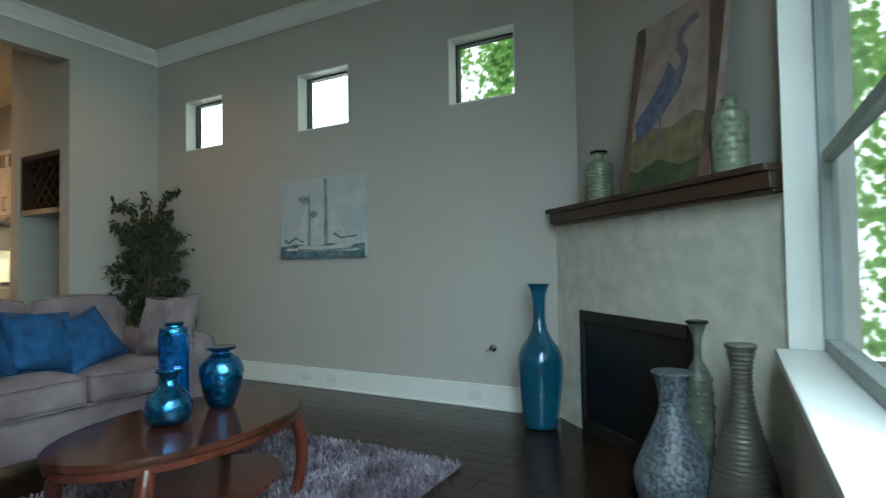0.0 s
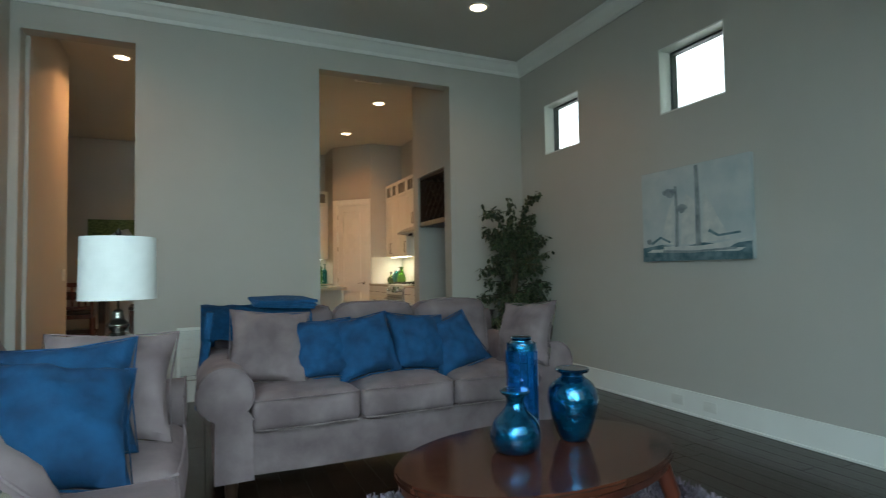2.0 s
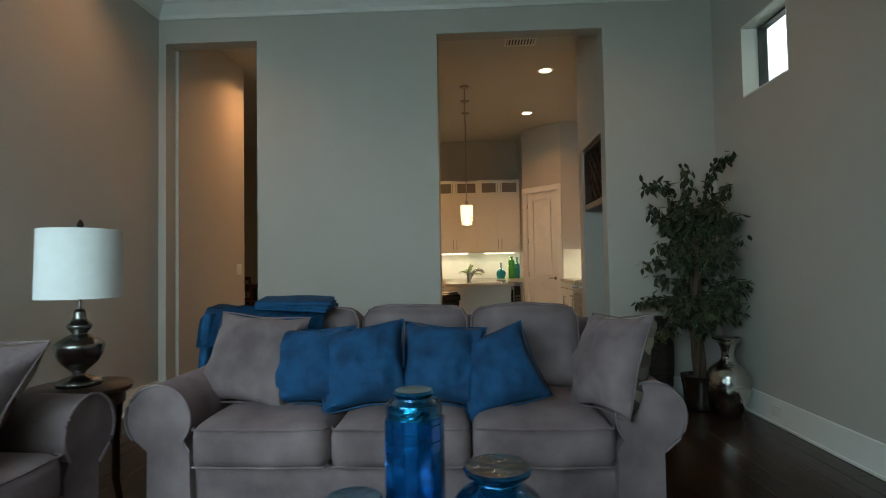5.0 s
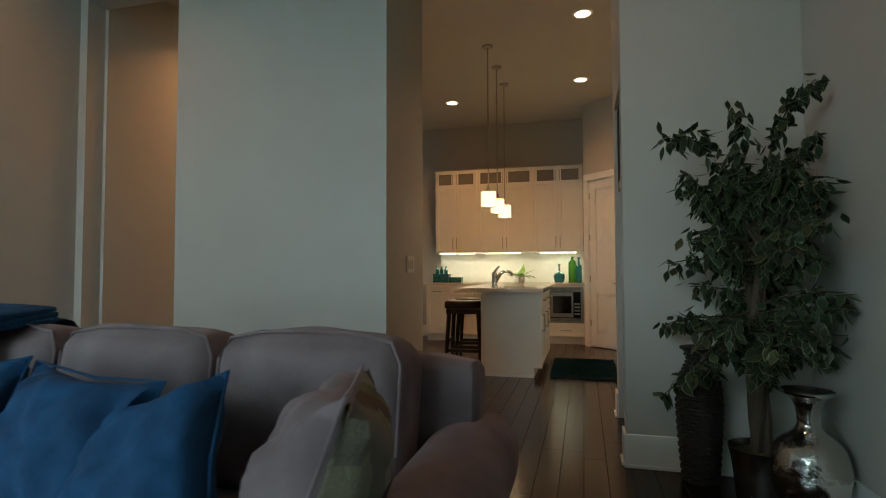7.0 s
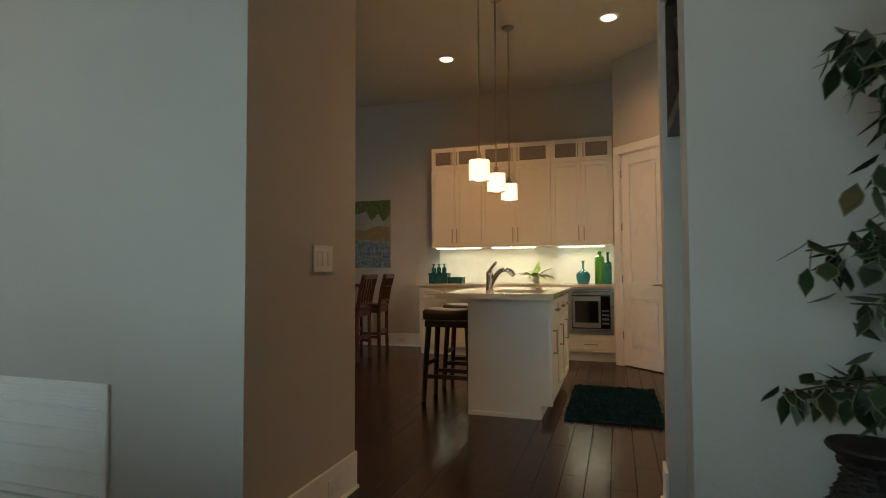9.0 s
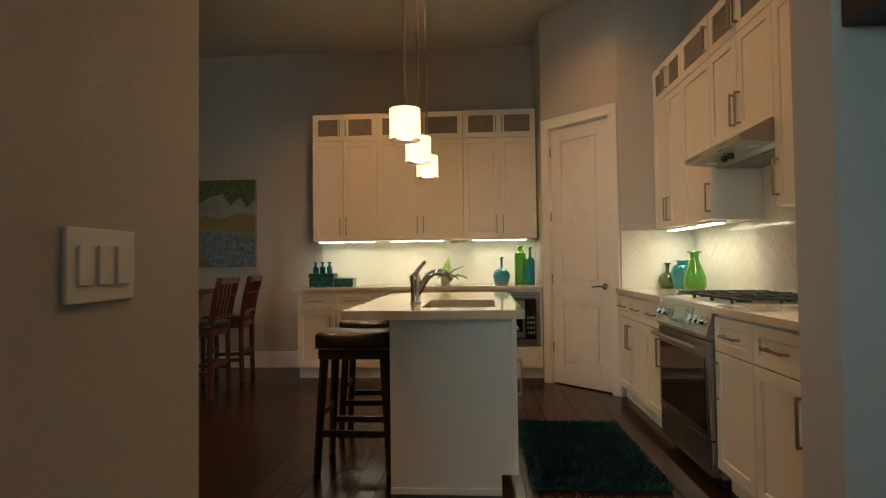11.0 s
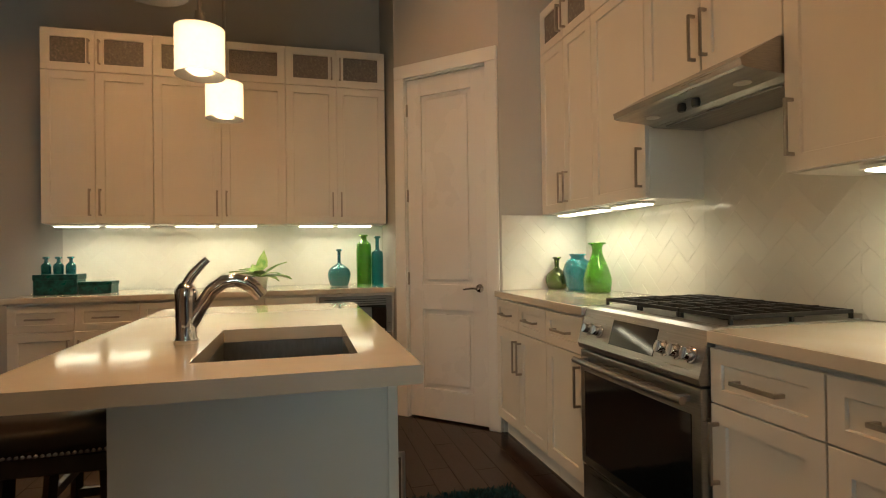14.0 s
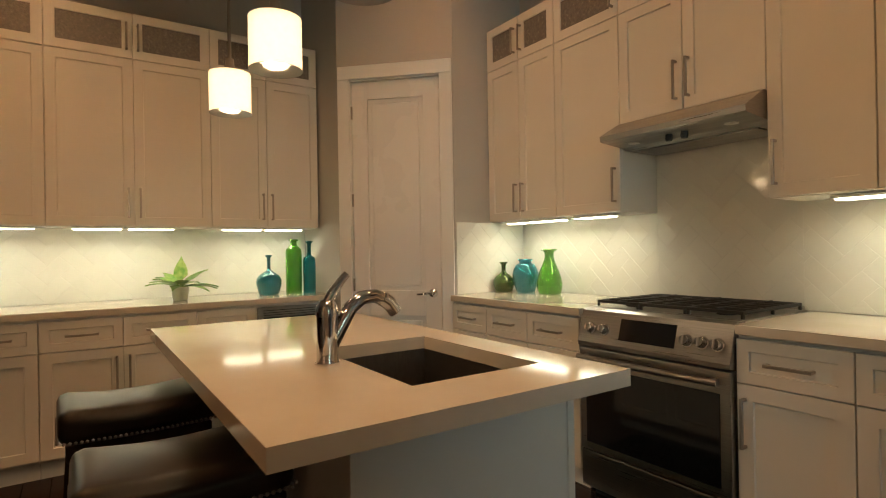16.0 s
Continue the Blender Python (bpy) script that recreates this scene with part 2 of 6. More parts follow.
# ---- building blocks ----
def box(bm, x0, x1, y0, y1, z0, z1):
    v = [bm.verts.new(p) for p in ((x0, y0, z0), (x1, y0, z0), (x1, y1, z0), (x0, y1, z0), (x0, y0, z1), (x1, y0, z1), (x1, y1, z1), (x0, y1, z1))]
    for f in ((0, 3, 2, 1), (4, 5, 6, 7), (0, 1, 5, 4), (1, 2, 6, 5), (2, 3, 7, 6), (3, 0, 4, 7)):
        bm.faces.new([v[i] for i in f])
    return bm


def boxes(*rows, bevel=0.0, seg=1):
    bm = bmesh.new()
    for r in rows:
        box(bm, *r)
    if bevel:
        bmesh.ops.bevel(bm, geom=bm.edges[:], offset=bevel, segments=seg, affect="EDGES", profile=0.6)
    return bm


def prism(points, z0, z1, bevel=0.0):
    bm = bmesh.new()
    low = [bm.verts.new((x, y, z0)) for x, y in points]
    high = [bm.verts.new((x, y, z1)) for x, y in points]
    n = len(points)
    bm.faces.new(low[::-1])
    bm.faces.new(high)
    for i in range(n):
        bm.faces.new((low[i], low[(i + 1) % n], high[(i + 1) % n], high[i]))
    bmesh.ops.recalc_face_normals(bm, faces=bm.faces[:])
    if bevel:
        bmesh.ops.bevel(bm, geom=bm.edges[:], offset=bevel, segments=2, affect="EDGES")
    return bm


def lathe(profile, n=28, at=(0, 0, 0), bm=None, wobble=0.0):
    bm = bm or bmesh.new()
    rings = []
    for r, z in profile:
        rings.append([bm.verts.new((at[0] + (r + wobble * noise.noise((math.cos(6.283 * k / n) * 3, math.sin(6.283 * k / n) * 3, z * 14))) * math.cos(6.2832 * k / n),
                                    at[1] + (r + wobble * noise.noise((math.cos(6.283 * k / n) * 3, math.sin(6.283 * k / n) * 3, z * 14))) * math.sin(6.2832 * k / n), at[2] + z)) for k in range(n)])
    for a, b in zip(rings, rings[1:]):
        for k in range(n):
            bm.faces.new((a[k], a[(k + 1) % n], b[(k + 1) % n], b[k]))
    if profile[0][0] > 1e-4:
        bm.faces.new(rings[0][::-1])
    if profile[-1][0] > 1e-4:
        bm.faces.new(rings[-1])
    return bm


def curve_profile(keys, steps=8):
    """A smooth profile through (radius, height) keys."""
    out = []
    for i in range(len(keys) - 1):
        p0, p1, p2, p3 = keys[max(i - 1, 0)], keys[i], keys[i + 1], keys[min(i + 2, len(keys) - 1)]
        for s in range(steps):
            t = s / steps
            out.append(tuple(0.5 * (2 * b + (c - a) * t + (2 * a - 5 * b + 4 * c - d) * t * t + (3 * b - a - 3 * c + d) * t ** 3) for a, b, c, d in zip(p0, p1, p2, p3)))
    out.append(keys[-1])
    return [(max(r, 0.001), z) for r, z in out]


def vessel(keys, n=32, wall=0.004, steps=8, wobble=0.0):
    """An open vessel with an outer and an inner skin."""
    outer = curve_profile(keys, steps)
    inner = [(max(r - wall, 0.001), z) for r, z in outer if z > outer[0][1] + wall * 2][::-1]
    return lathe([(0.001, outer[0][1])] + outer + inner + [(0.001, outer[0][1] + wall * 2)], n, wobble=wobble)


def tube(points, radius, n=8, bm=None, taper=1.0):
    bm = bm or bmesh.new()
    pts = [Vector(p) for p in points]
    rings = []
    for i, p in enumerate(pts):
        d = (pts[min(i + 1, len(pts) - 1)] - pts[max(i - 1, 0)]).normalized()
        side = d.cross(Vector((0.31, 0.11, 1) if abs(d.z) < 0.9 else (1, 0.1, 0))).normalized()
        up = side.cross(d)
        r = radius * (1 + (taper - 1) * i / max(1, len(pts) - 1))
        rings.append([bm.verts.new(p + r * (math.cos(6.2832 * k / n) * side + math.sin(6.2832 * k / n) * up)) for k in range(n)])
    for a, b in zip(rings, rings[1:]):
        for k in range(n):
            bm.faces.new((a[k], a[(k + 1) % n], b[(k + 1) % n], b[k]))
    bm.faces.new(rings[0][::-1])
    bm.faces.new(rings[-1])
    bmesh.ops.recalc_face_normals(bm, faces=bm.faces[:])
    return bm


def cushion(w, d, h, crown=0.03, n=14, roundness=0.35, seed=0.0, dent=0.006):
    """A stuffed block, w x d x h, its base at z=0, centred in x and y."""
    bm = bmesh.new()
    bmesh.ops.create_cube(bm, size=2)
    bmesh.ops.subdivide_edges(bm, edges=bm.edges[:], cuts=n, use_grid_fill=True)
    e = min(w, d, h) * roundness
    for v in bm.verts:
        x, y, z = v.co
        p = Vector((x * w / 2, y * d / 2, z * h / 2))
        core = Vector((max(-w / 2 + e, min(w / 2 - e, p.x)), max(-d / 2 + e, min(d / 2 - e, p.y)), max(-h / 2 + e, min(h / 2 - e, p.z))))
        off = p - core
        if off.length > 1e-6:
            p = core + off.normalized() * e
        bulge = (1 - x * x) * (1 - y * y)
        p.z += crown * bulge * (1 if z > 0 else 0.2) + dent * noise.noise(Vector((p.x * 5 + seed, p.y * 5, p.z * 5)))
        p.y += crown * 0.5 * (1 - x * x) * (1 - z * z) * (-1 if y < 0 else 0.3) * (1 if abs(y) > 0.5 else 0)
        v.co = p + Vector((0, 0, h / 2))
    return bm


def pillow(w, h, t, seed=0.0, n=24, ear=0.15):
    """A square pillow in the x-z plane, its face to -y, its lower edge at z=0."""
    bm = bmesh.new()
    grid = {}
    for side in (-1, 1):
        for i in range(n + 1):
            for j in range(n + 1):
                u, v = 2 * i / n - 1, 2 * j / n - 1
                rim = i in (0, n) or j in (0, n)
                if rim and side == 1:
                    grid[side, i, j] = grid[-1, i, j]
                    continue
                pinch = 1 - ear * ((1 - v * v) * abs(u) ** 3 if abs(u) > abs(v) else (1 - u * u) * abs(v) ** 3)
                puff = ((1 - u ** 2) * (1 - v ** 2)) ** 0.45
                fold = 0.022 * noise.noise(Vector((u * 2.0 + seed, v * 2.0, side))) + 0.012 * noise.noise(Vector((u * 5 + seed, v * 5, side)))
                grid[side, i, j] = bm.verts.new((u * pinch * w / 2, side * (t / 2 * puff + (0 if rim else fold)), h / 2 + v * pinch * h / 2))
    for side in (-1, 1):
        for i in range(n):
            for j in range(n):
                q = [grid[side, i, j], grid[side, i + 1, j], grid[side, i + 1, j + 1], grid[side, i, j + 1]]
                bm.faces.new(q if side == -1 else q[::-1])
    return bm


def mesh_of(name, bm, material, smooth=False):
    me = bpy.data.meshes.new(name)
    bm.to_mesh(me)
    bm.free()
    me.materials.append(material)
    if smooth:
        me.polygons.foreach_set("use_smooth", [True] * len(me.polygons))
        me.set_sharp_from_angle(angle=radians(42))
    return me


def part(name, bm, material, parent, label="", smooth=False, at=None):
    ob = new(name, mesh_of(name, bm, material, smooth))
    ob.parent = parent
    if at is not None:
        ob.matrix_basis = at
    if label:
        ob["label"] = label
    return ob


def thing(name, label, category, at=(0, 0, 0), rz=0, group=""):
    ob = new(name)
    ob.matrix_basis = pose(*at, 0, 0, rz)
    return tagged(ob, label, category, group)


def solid(name, label, category, bm, material, at=(0, 0, 0), rz=0, smooth=True, group="", rx=0, ry=0):
    ob = new(name, mesh_of(name, bm, material, smooth))
    ob.matrix_basis = pose(*at, rx, ry, rz)
    return tagged(ob, label, category, group)


def structure(name, label, category, bm, material, smooth=False):
    ob = new(name, mesh_of(name, bm, material, smooth))
    return tagged(ob, label, category, kind="structure")


# ---- the shell: room with windows, hall, kitchen ----
H = 3.6
XA, YR, YK, XB = -5.95, 3.79, 3.86, -11.68
floor_base = structure("floor", "dark brown hand-scraped hardwood floor, glossy", "floor", boxes((-12.0, 0.3, -4.6, 4.1, -0.12, -0.0022)), JOINT)
structure("ceiling", "smooth off-white painted ceiling", "ceiling", boxes((-12.0, 0.3, -4.6, 4.1, H, H + 0.12)), CEIL)

# the wall with the two tall openings, and the thick block between them
structure("wall_west_core", "warm grey painted wall block between two openings", "wall",
          boxes((-6.11, XA, -0.24, 1.39, 0, H), (-6.86, -6.11, -0.21, 1.36, 0, H)), WALL)
structure("wall_west_left_pier", "narrow grey painted pier beside the hall opening", "wall", boxes((-6.11, XA, -1.22, -1.08, 0, H)), WALL)
structure("wall_west_lintel_hall", "grey painted wall above the hall opening", "wall", boxes((-6.11, XA, -1.08, -0.24, 3.23, H)), WALL)
structure("wall_west_lintel_kitchen", "grey painted wall above the kitchen opening", "wall", boxes((-6.11, XA, 1.39, 2.85, 3.23, H)), WALL)
structure("wall_west_right", "grey painted wall behind the potted tree", "wall", boxes((-6.11, XA, 2.85, YR, 0, H)), WALL)
for nm, row in (("side", (-6.17, -6.11, 2.87, 3.86, 0, H)), ("pier", (-7.17, -7.0, 2.87, 3.86, 0, H)), ("head", (-7.0, -6.17, 2.87, 3.0, 2.36, H)), ("back", (-7.0, -6.17, 3.55, 3.86, 0, H))):
    structure("wall_alcove_" + nm, "grey painted wall round the wine alcove", "wall", boxes(row), WALL)

# north wall with three small windows
WINS = [(-5.46, -4.87), (-3.81, -3.20), (-2.17, -1.60)]
rows, x = [], -6.11
for a, b in WINS:
    rows += [(x, a, YR, YR + 0.2, 0, H), (a, b, YR, YR + 0.2, 0, 2.42), (a, b, YR, YR + 0.2, 2.96, H)]
    x = b
rows.append((x, 0.25, YR, YR + 0.2, 0, H))
structure("wall_north", "warm grey painted wall with three small square windows", "wall", boxes(*rows), WALL)
structure("wall_kitchen_north", "warm grey painted kitchen wall", "wall", boxes((-12.0, -6.11, YK, YK + 0.2, 0, H)), WALL)
structure("wall_kitchen_west", "warm grey painted wall behind the cabinets and dining table", "wall", boxes((XB - 0.2, XB, -4.6, YK, 0, H)), WALL)
structure("wall_pantry_return", "short grey wall beside the worktop", "wall", boxes((XB, -10.97, 2.64, 2.74, 0, H)), WALL)
structure("wall_pantry_side", "grey wall beside the upper cabinets", "wall", boxes((-10.48, -10.38, 3.235, YK, 0, H)), WALL)
# diagonal pantry wall, with the door opening through it
DX, DY = -10.97, 2.64
DL, DA = math.hypot(0.59, 0.595), math.degrees(math.atan2(0.595, 0.59))
pantry_wall = structure("wall_pantry_diagonal", "grey painted diagonal pantry wall", "wall",
                        boxes((0, 0.095, 0, 0.1, 0, H), (DL - 0.095, DL, 0, 0.1, 0, H), (0.095, DL - 0.095, 0, 0.1, 2.45, H)), WALL)
pantry_wall.matrix_basis = pose(DX, DY, 0, 0, 0, DA)
structure("wall_hall_south", "warm grey painted hall wall", "wall", boxes((-7.58, -6.11, -1.22, -1.05, 0, H)), WALL)
structure("wall_dining_south", "plain grey wall closing the dining room", "wall", boxes((XB, -7.45, -4.6, -4.5, 0, H)), WALL)
structure("wall_dining_east", "plain grey wall closing the dining room", "wall", boxes((-7.58, -7.46, -4.5, -1.22, 0, H)), WALL)
structure("wall_living_south", "warm grey painted living room wall", "wall", boxes((XA, -3.78, -1.27, -1.15, 0, H)), WALL)
structure("wall_entry_west", "pale grey wall behind the open door", "wall", boxes((-3.9, -3.78, -2.9, -1.27, 0, H)), WALL)
structure("wall_entry_south", "plain grey wall closing the entry", "wall", boxes((-3.9, 0.25, -3.0, -2.9, 0, H)), WALL)
# east wall: long window beside the fireplace
WY0, WY1, WZ0, WZ1 = -1.7, 2.42, 0.74, 3.15
structure("wall_east", "grey painted wall with a wide tall window", "wall",
          boxes((0.02, 0.25, -3.0, WY0, 0, H), (0.02, 0.25, WY0, WY1, 0, WZ0), (0.02, 0.25, WY0, WY1, WZ1, H), (0.02, 0.25, WY1, YR, 0, H)), WALL)


def window(name, label, x0, x1, z0, z1, at, rz, bars=(), rails=(), frame_mat=FRAMEM, w=0.035):
    """A window in the local x-z plane."""
    e = thing(name, label, "window", at, rz)
    e["kind"] = "structure"
    part("window_frame", boxes((x0, x0 + w, -0.03, 0.03, z0, z1), (x1 - w, x1, -0.03, 0.03, z0, z1), (x0 + w, x1 - w, -0.03, 0.03, z0, z0 + w),
                               (x0 + w, x1 - w, -0.03, 0.03, z1 - w, z1), *[(b - 0.025, b + 0.025, -0.028, 0.028, z0 + w, z1 - w) for b in bars],
                               *[(x0 + w, x1 - w, -0.02, 0.02, r - 0.02, r + 0.02) for r in rails]), frame_mat, e)
    cuts = [x0] + list(bars) + [x1]
    for a, b in zip(cuts, cuts[1:]):
        p = part("pane", boxes((a, b, -0.004, 0.004, z0, z1)), CLEAR, e)
        p.visible_shadow = False
    return e


for i, (a, b) in enumerate(WINS):
    window("window_%d" % (i + 1), "small square window in a deep white reveal", a, b, 2.42, 2.96, (0, YR + 0.15, 0), 0, w=0.025)
    structure("window_%d_reveal" % (i + 1), "white painted reveal of a small square window", "trim",
              boxes((a - 0.002, a + 0.006, YR - 0.002, YR + 0.12, 2.42, 2.96), (b - 0.006, b + 0.002, YR - 0.002, YR + 0.12, 2.42, 2.96),
                    (a, b, YR - 0.002, YR + 0.12, 2.414, 2.426), (a, b, YR - 0.002, YR + 0.12, 2.954, 2.966)), TRIM)
window("window_4", "wide tall grey-framed window beside the fireplace", WY0, WY1, WZ0 + 0.03, WZ1, (0.16, 0, 0), 90,
       bars=(-0.33, 1.05), rails=(1.5,), frame_mat=VINYL, w=0.05)
structure("window_sill", "white painted window sill", "sill", boxes((-0.03, 0.14, WY0 - 0.05, WY1 + 0.005, WZ0 - 0.005, WZ0 + 0.028), bevel=0.006, seg=2), TRIM)
structure("window_jamb", "white painted window jamb", "trim", boxes((0.016, 0.13, WY1 - 0.008, WY1 + 0.004, WZ0 + 0.03, WZ1), (0.016, 0.13, WY0 - 0.004, WY0 + 0.008, WZ0 + 0.03, WZ1)), TRIM)


# outdoors: ground and flat sheets of garden and sky, their daylight put in as glow
def garden(name, strength):
    m = bpy.data.materials.new(name)
    m.use_nodes = True
    t = m.node_tree
    t.nodes.remove(t.nodes["Principled BSDF"])
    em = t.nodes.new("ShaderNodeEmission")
    tc = t.nodes.new("ShaderNodeTexCoord")
    n1, n2 = t.nodes.new("ShaderNodeTexNoise"), t.nodes.new("ShaderNodeTexNoise")
    n1.inputs["Scale"].default_value, n1.inputs["Detail"].default_value = 1.1, 8
    n2.inputs["Scale"].default_value, n2.inputs["Detail"].default_value = 7, 4
    for n in (n1, n2):
        t.links.new(tc.outputs["Object"], n.inputs[0])
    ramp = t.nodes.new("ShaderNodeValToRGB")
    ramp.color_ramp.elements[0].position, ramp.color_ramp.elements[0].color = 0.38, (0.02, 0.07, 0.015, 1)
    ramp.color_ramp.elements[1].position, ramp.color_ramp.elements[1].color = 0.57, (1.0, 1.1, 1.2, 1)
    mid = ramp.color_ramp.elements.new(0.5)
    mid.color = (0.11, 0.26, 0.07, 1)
    mix = t.nodes.new("ShaderNodeMath")
    mix.operation = "MULTIPLY_ADD"
    mix.inputs[1].default_value = 0.55
    t.links.new(n1.outputs[0], mix.inputs[0])
    half = t.nodes.new("ShaderNodeMath")
    half.operation = "MULTIPLY"
    half.inputs[1].default_value = 0.45
    t.links.new(n2.outputs[0], half.inputs[0])
    t.links.new(half.outputs[0], mix.inputs[2])
    t.links.new(mix.outputs[0], ramp.inputs[0])
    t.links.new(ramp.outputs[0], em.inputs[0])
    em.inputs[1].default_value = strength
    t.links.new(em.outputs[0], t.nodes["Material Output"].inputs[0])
    return m


# tree colours emit in place of daylight; east sheet stronger to brighten its window
GARDEN = garden("garden_glow_sheet", 1.5)
GARDEN_EAST = garden("garden_glow_sheet_east", 2.6)
SKYGLOW = mat("overcast_sky", (0.9, 0.95, 1), 1.0, glow=(0.85, 0.95, 1.0, 3.0))
GRASS = mat("lawn", (0.05, 0.1, 0.025), 0.95, second=(0.08, 0.12, 0.03), scale=3, bump=0.6)
structure("ground", "lawn outside the house", "ground", boxes((-300, 300, -300, 300, -0.6, -0.4)), GRASS)
structure("backdrop", "flat glowing sheet painted with leafy garden trees and bright sky between", "backdrop", boxes((9.0, 9.1, -9, 14, -0.4, 8)), GARDEN_EAST)
structure("backdrop_north", "flat glowing sheet painted with leafy garden trees and bright sky between", "backdrop", boxes((-6.4, 9.0, 10.0, 10.1, -0.4, 12)), GARDEN)
structure("backdrop_sky", "bright overcast sky", "backdrop", boxes((-24, -6.4, 10.0, 10.1, -0.4, 14)), SKYGLOW)


# ---- trim ----
def crown(name, p0, p1, inward):
    """A crown moulding from p0 to p1 under the ceiling; inward points into the room."""
    bm = bmesh.new()
    prof = [(0, -0.15), (0.014, -0.15), (0.018, -0.115), (0.05, -0.085), (0.085, -0.04), (0.1, -0.03), (0.104, 0), (0, 0)]
    rings = []
    for p in (p0, p1):
        rings.append([bm.verts.new((p[0] + inward[0] * a, p[1] + inward[1] * a, H - 0.002 + b)) for a, b in prof])
    for k in range(len(prof)):
        bm.faces.new((rings[0][k], rings[0][(k + 1) % len(prof)], rings[1][(k + 1) % len(prof)], rings[1][k]))
    bm.faces.new(rings[0])
    bm.faces.new(rings[1][::-1])
    bmesh.ops.recalc_face_normals(bm, faces=bm.faces[:])
    structure(name, "white painted crown moulding", "crown moulding", bm, TRIM)


crown("trim_crown_west", (XA + 0.002, -1.15), (XA + 0.002, YR), (1, 0))
crown("trim_crown_north", (XA, YR - 0.002), (0.0, YR - 0.002), (0, -1))
crown("trim_crown_south", (XA, -1.148), (-3.78, -1.148), (0, 1))


def skirting(name, *runs):
    """Baseboards as (x0, x1, y0, y1), with a shoe moulding in front."""
    rows = []
    for x0, x1, y0, y1, dx, dy in runs:
        rows.append((x0, x1, y0, y1, 0, 0.185))
        rows.append((x0 + min(dx, 0), x1 + max(dx, 0), y0 + min(dy, 0), y1 + max(dy, 0), 0, 0.018))
    structure(name, "tall white painted baseboard", "baseboard", boxes(*rows, bevel=0.003), TRIM)


B = 0.016
skirting("baseboard_north", (XA, -1.3, YR - B, YR - 0.001, 0, -0.012))
skirting("baseboard_west_core", (XA + 0.001, XA + B, -0.24 - B, 1.39 + B, 0.012, 0))
skirting("baseboard_core_return", (-6.11, XA + 0.001, 1.391, 1.39 + B, 0, 0.012), (-6.86, -6.11, 1.361, 1.36 + B, 0, 0.012), (-6.86, -6.11, -0.21 - B, -0.211, 0, -0.012))
skirting("baseboard_west_right", (XA + 0.001, XA + B, 2.85 - B, YR - B, 0.012, 0), (-6.11, XA + 0.001, 2.85 - B, 2.849, 0, -0.012), (-7.17, -7.0, 2.87 - B, 2.869, 0, -0.012))
skirting("baseboard_living_south", (XA, -3.78, -1.149, -1.15 + B, 0, 0.012))
skirting("baseboard_hall", (-7.58, -6.11, -1.049, -1.05 + B, 0, 0.012))
skirting("baseboard_kitchen_west", (XB + 0.001, XB + B, -4.5, 0.13, 0.012, 0))


# ---- small wall fittings ----
def outlet(at, rz, wide=0.115, high=0.075, name="wall_outlet"):
    e = thing(name, "white plastic wall outlet", "outlet", at, rz, "wall outlets")
    part("cover_plate", boxes((-wide / 2, wide / 2, -0.007, 0, -high / 2, high / 2), bevel=0.002, seg=2), PLASTIC, e)
    for s in (-1, 1):
        part("socket", boxes((s * wide * 0.22 - 0.016, s * wide * 0.22 + 0.016, -0.0095, -0.0071, -0.02, 0.02), bevel=0.001), PLASTIC, e)
    return e


for ox in (-3.71, -3.41, -1.97, -5.14):
    outlet((ox, YR - B - 0.001, 0.1), 0)
outlet((-6.62, 1.36 + B + 0.001, 0.1), 180)
outlet((-6.95, -1.05 + B + 0.001, 0.1), 180)
outlet((XB + B + 0.001, -0.35, 0.1), 90)

sw = thing("light_switch_plate", "white plastic plate with three rocker switches", "light switch", (-6.53, 1.361, 1.165), 180)
part("cover_plate", boxes((-0.083, 0.083, -0.008, 0, -0.062, 0.062), bevel=0.003, seg=2), PLASTIC, sw)
for k in (-1, 0, 1):
    part("rocker", boxes((k * 0.046 - 0.016, k * 0.046 + 0.016, -0.013, -0.0081, -0.034, 0.034), bevel=0.002), PLASTIC, sw)
sw2 = thing("light_switch_plate", "white plastic plate with two rocker switches", "light switch", (-7.42, -1.049, 1.17), 180)
part("cover_plate", boxes((-0.058, 0.058, -0.008, 0, -0.062, 0.062), bevel=0.003, seg=2), PLASTIC, sw2)
for k in (-0.5, 0.5):
    part("rocker", boxes((k * 0.046 - 0.016, k * 0.046 + 0.016, -0.013, -0.0081, -0.034, 0.034), bevel=0.002), PLASTIC, sw2)

vent = thing("return_air_grille", "white louvred return air grille low on the wall", "vent", (XA + 0.001, 0.1, 0.2), 90)
part("frame", boxes((0, 0.03, -0.014, 0, 0, 0.47), (0.64, 0.67, -0.014, 0, 0, 0.47), (0.03, 0.64, -0.014, 0, 0, 0.03), (0.03, 0.64, -0.014, 0, 0.44, 0.47), bevel=0.002), TRIM, vent)
part("backing", boxes((0.03, 0.64, -0.003, 0, 0.03, 0.44)), VINYL, vent)
for k in range(4):
    z = 0.115 + 0.083 * k
    part("crossbar", boxes((0.03, 0.64, -0.013, -0.003, z - 0.007, z + 0.007)), TRIM, vent)
for k in range(26):
    z = 0.042 + 0.0155 * k
    bm = bmesh.new()
    v = [bm.verts.new(p) for p in ((0.03, -0.004, z + 0.008), (0.64, -0.004, z + 0.008), (0.64, -0.011, z - 0.004), (0.03, -0.011, z - 0.004))]
    v += [bm.verts.new((p.co.x, p.co.y, p.co.z - 0.0025)) for p in v]
    for f in ((0, 1, 2, 3), (7, 6, 5, 4), (0, 4, 5, 1), (1, 5, 6, 2), (2, 6, 7, 3), (3, 7, 4, 0)):
        bm.faces.new([v[i] for i in f])
    part("slat", bm, TRIM, vent)

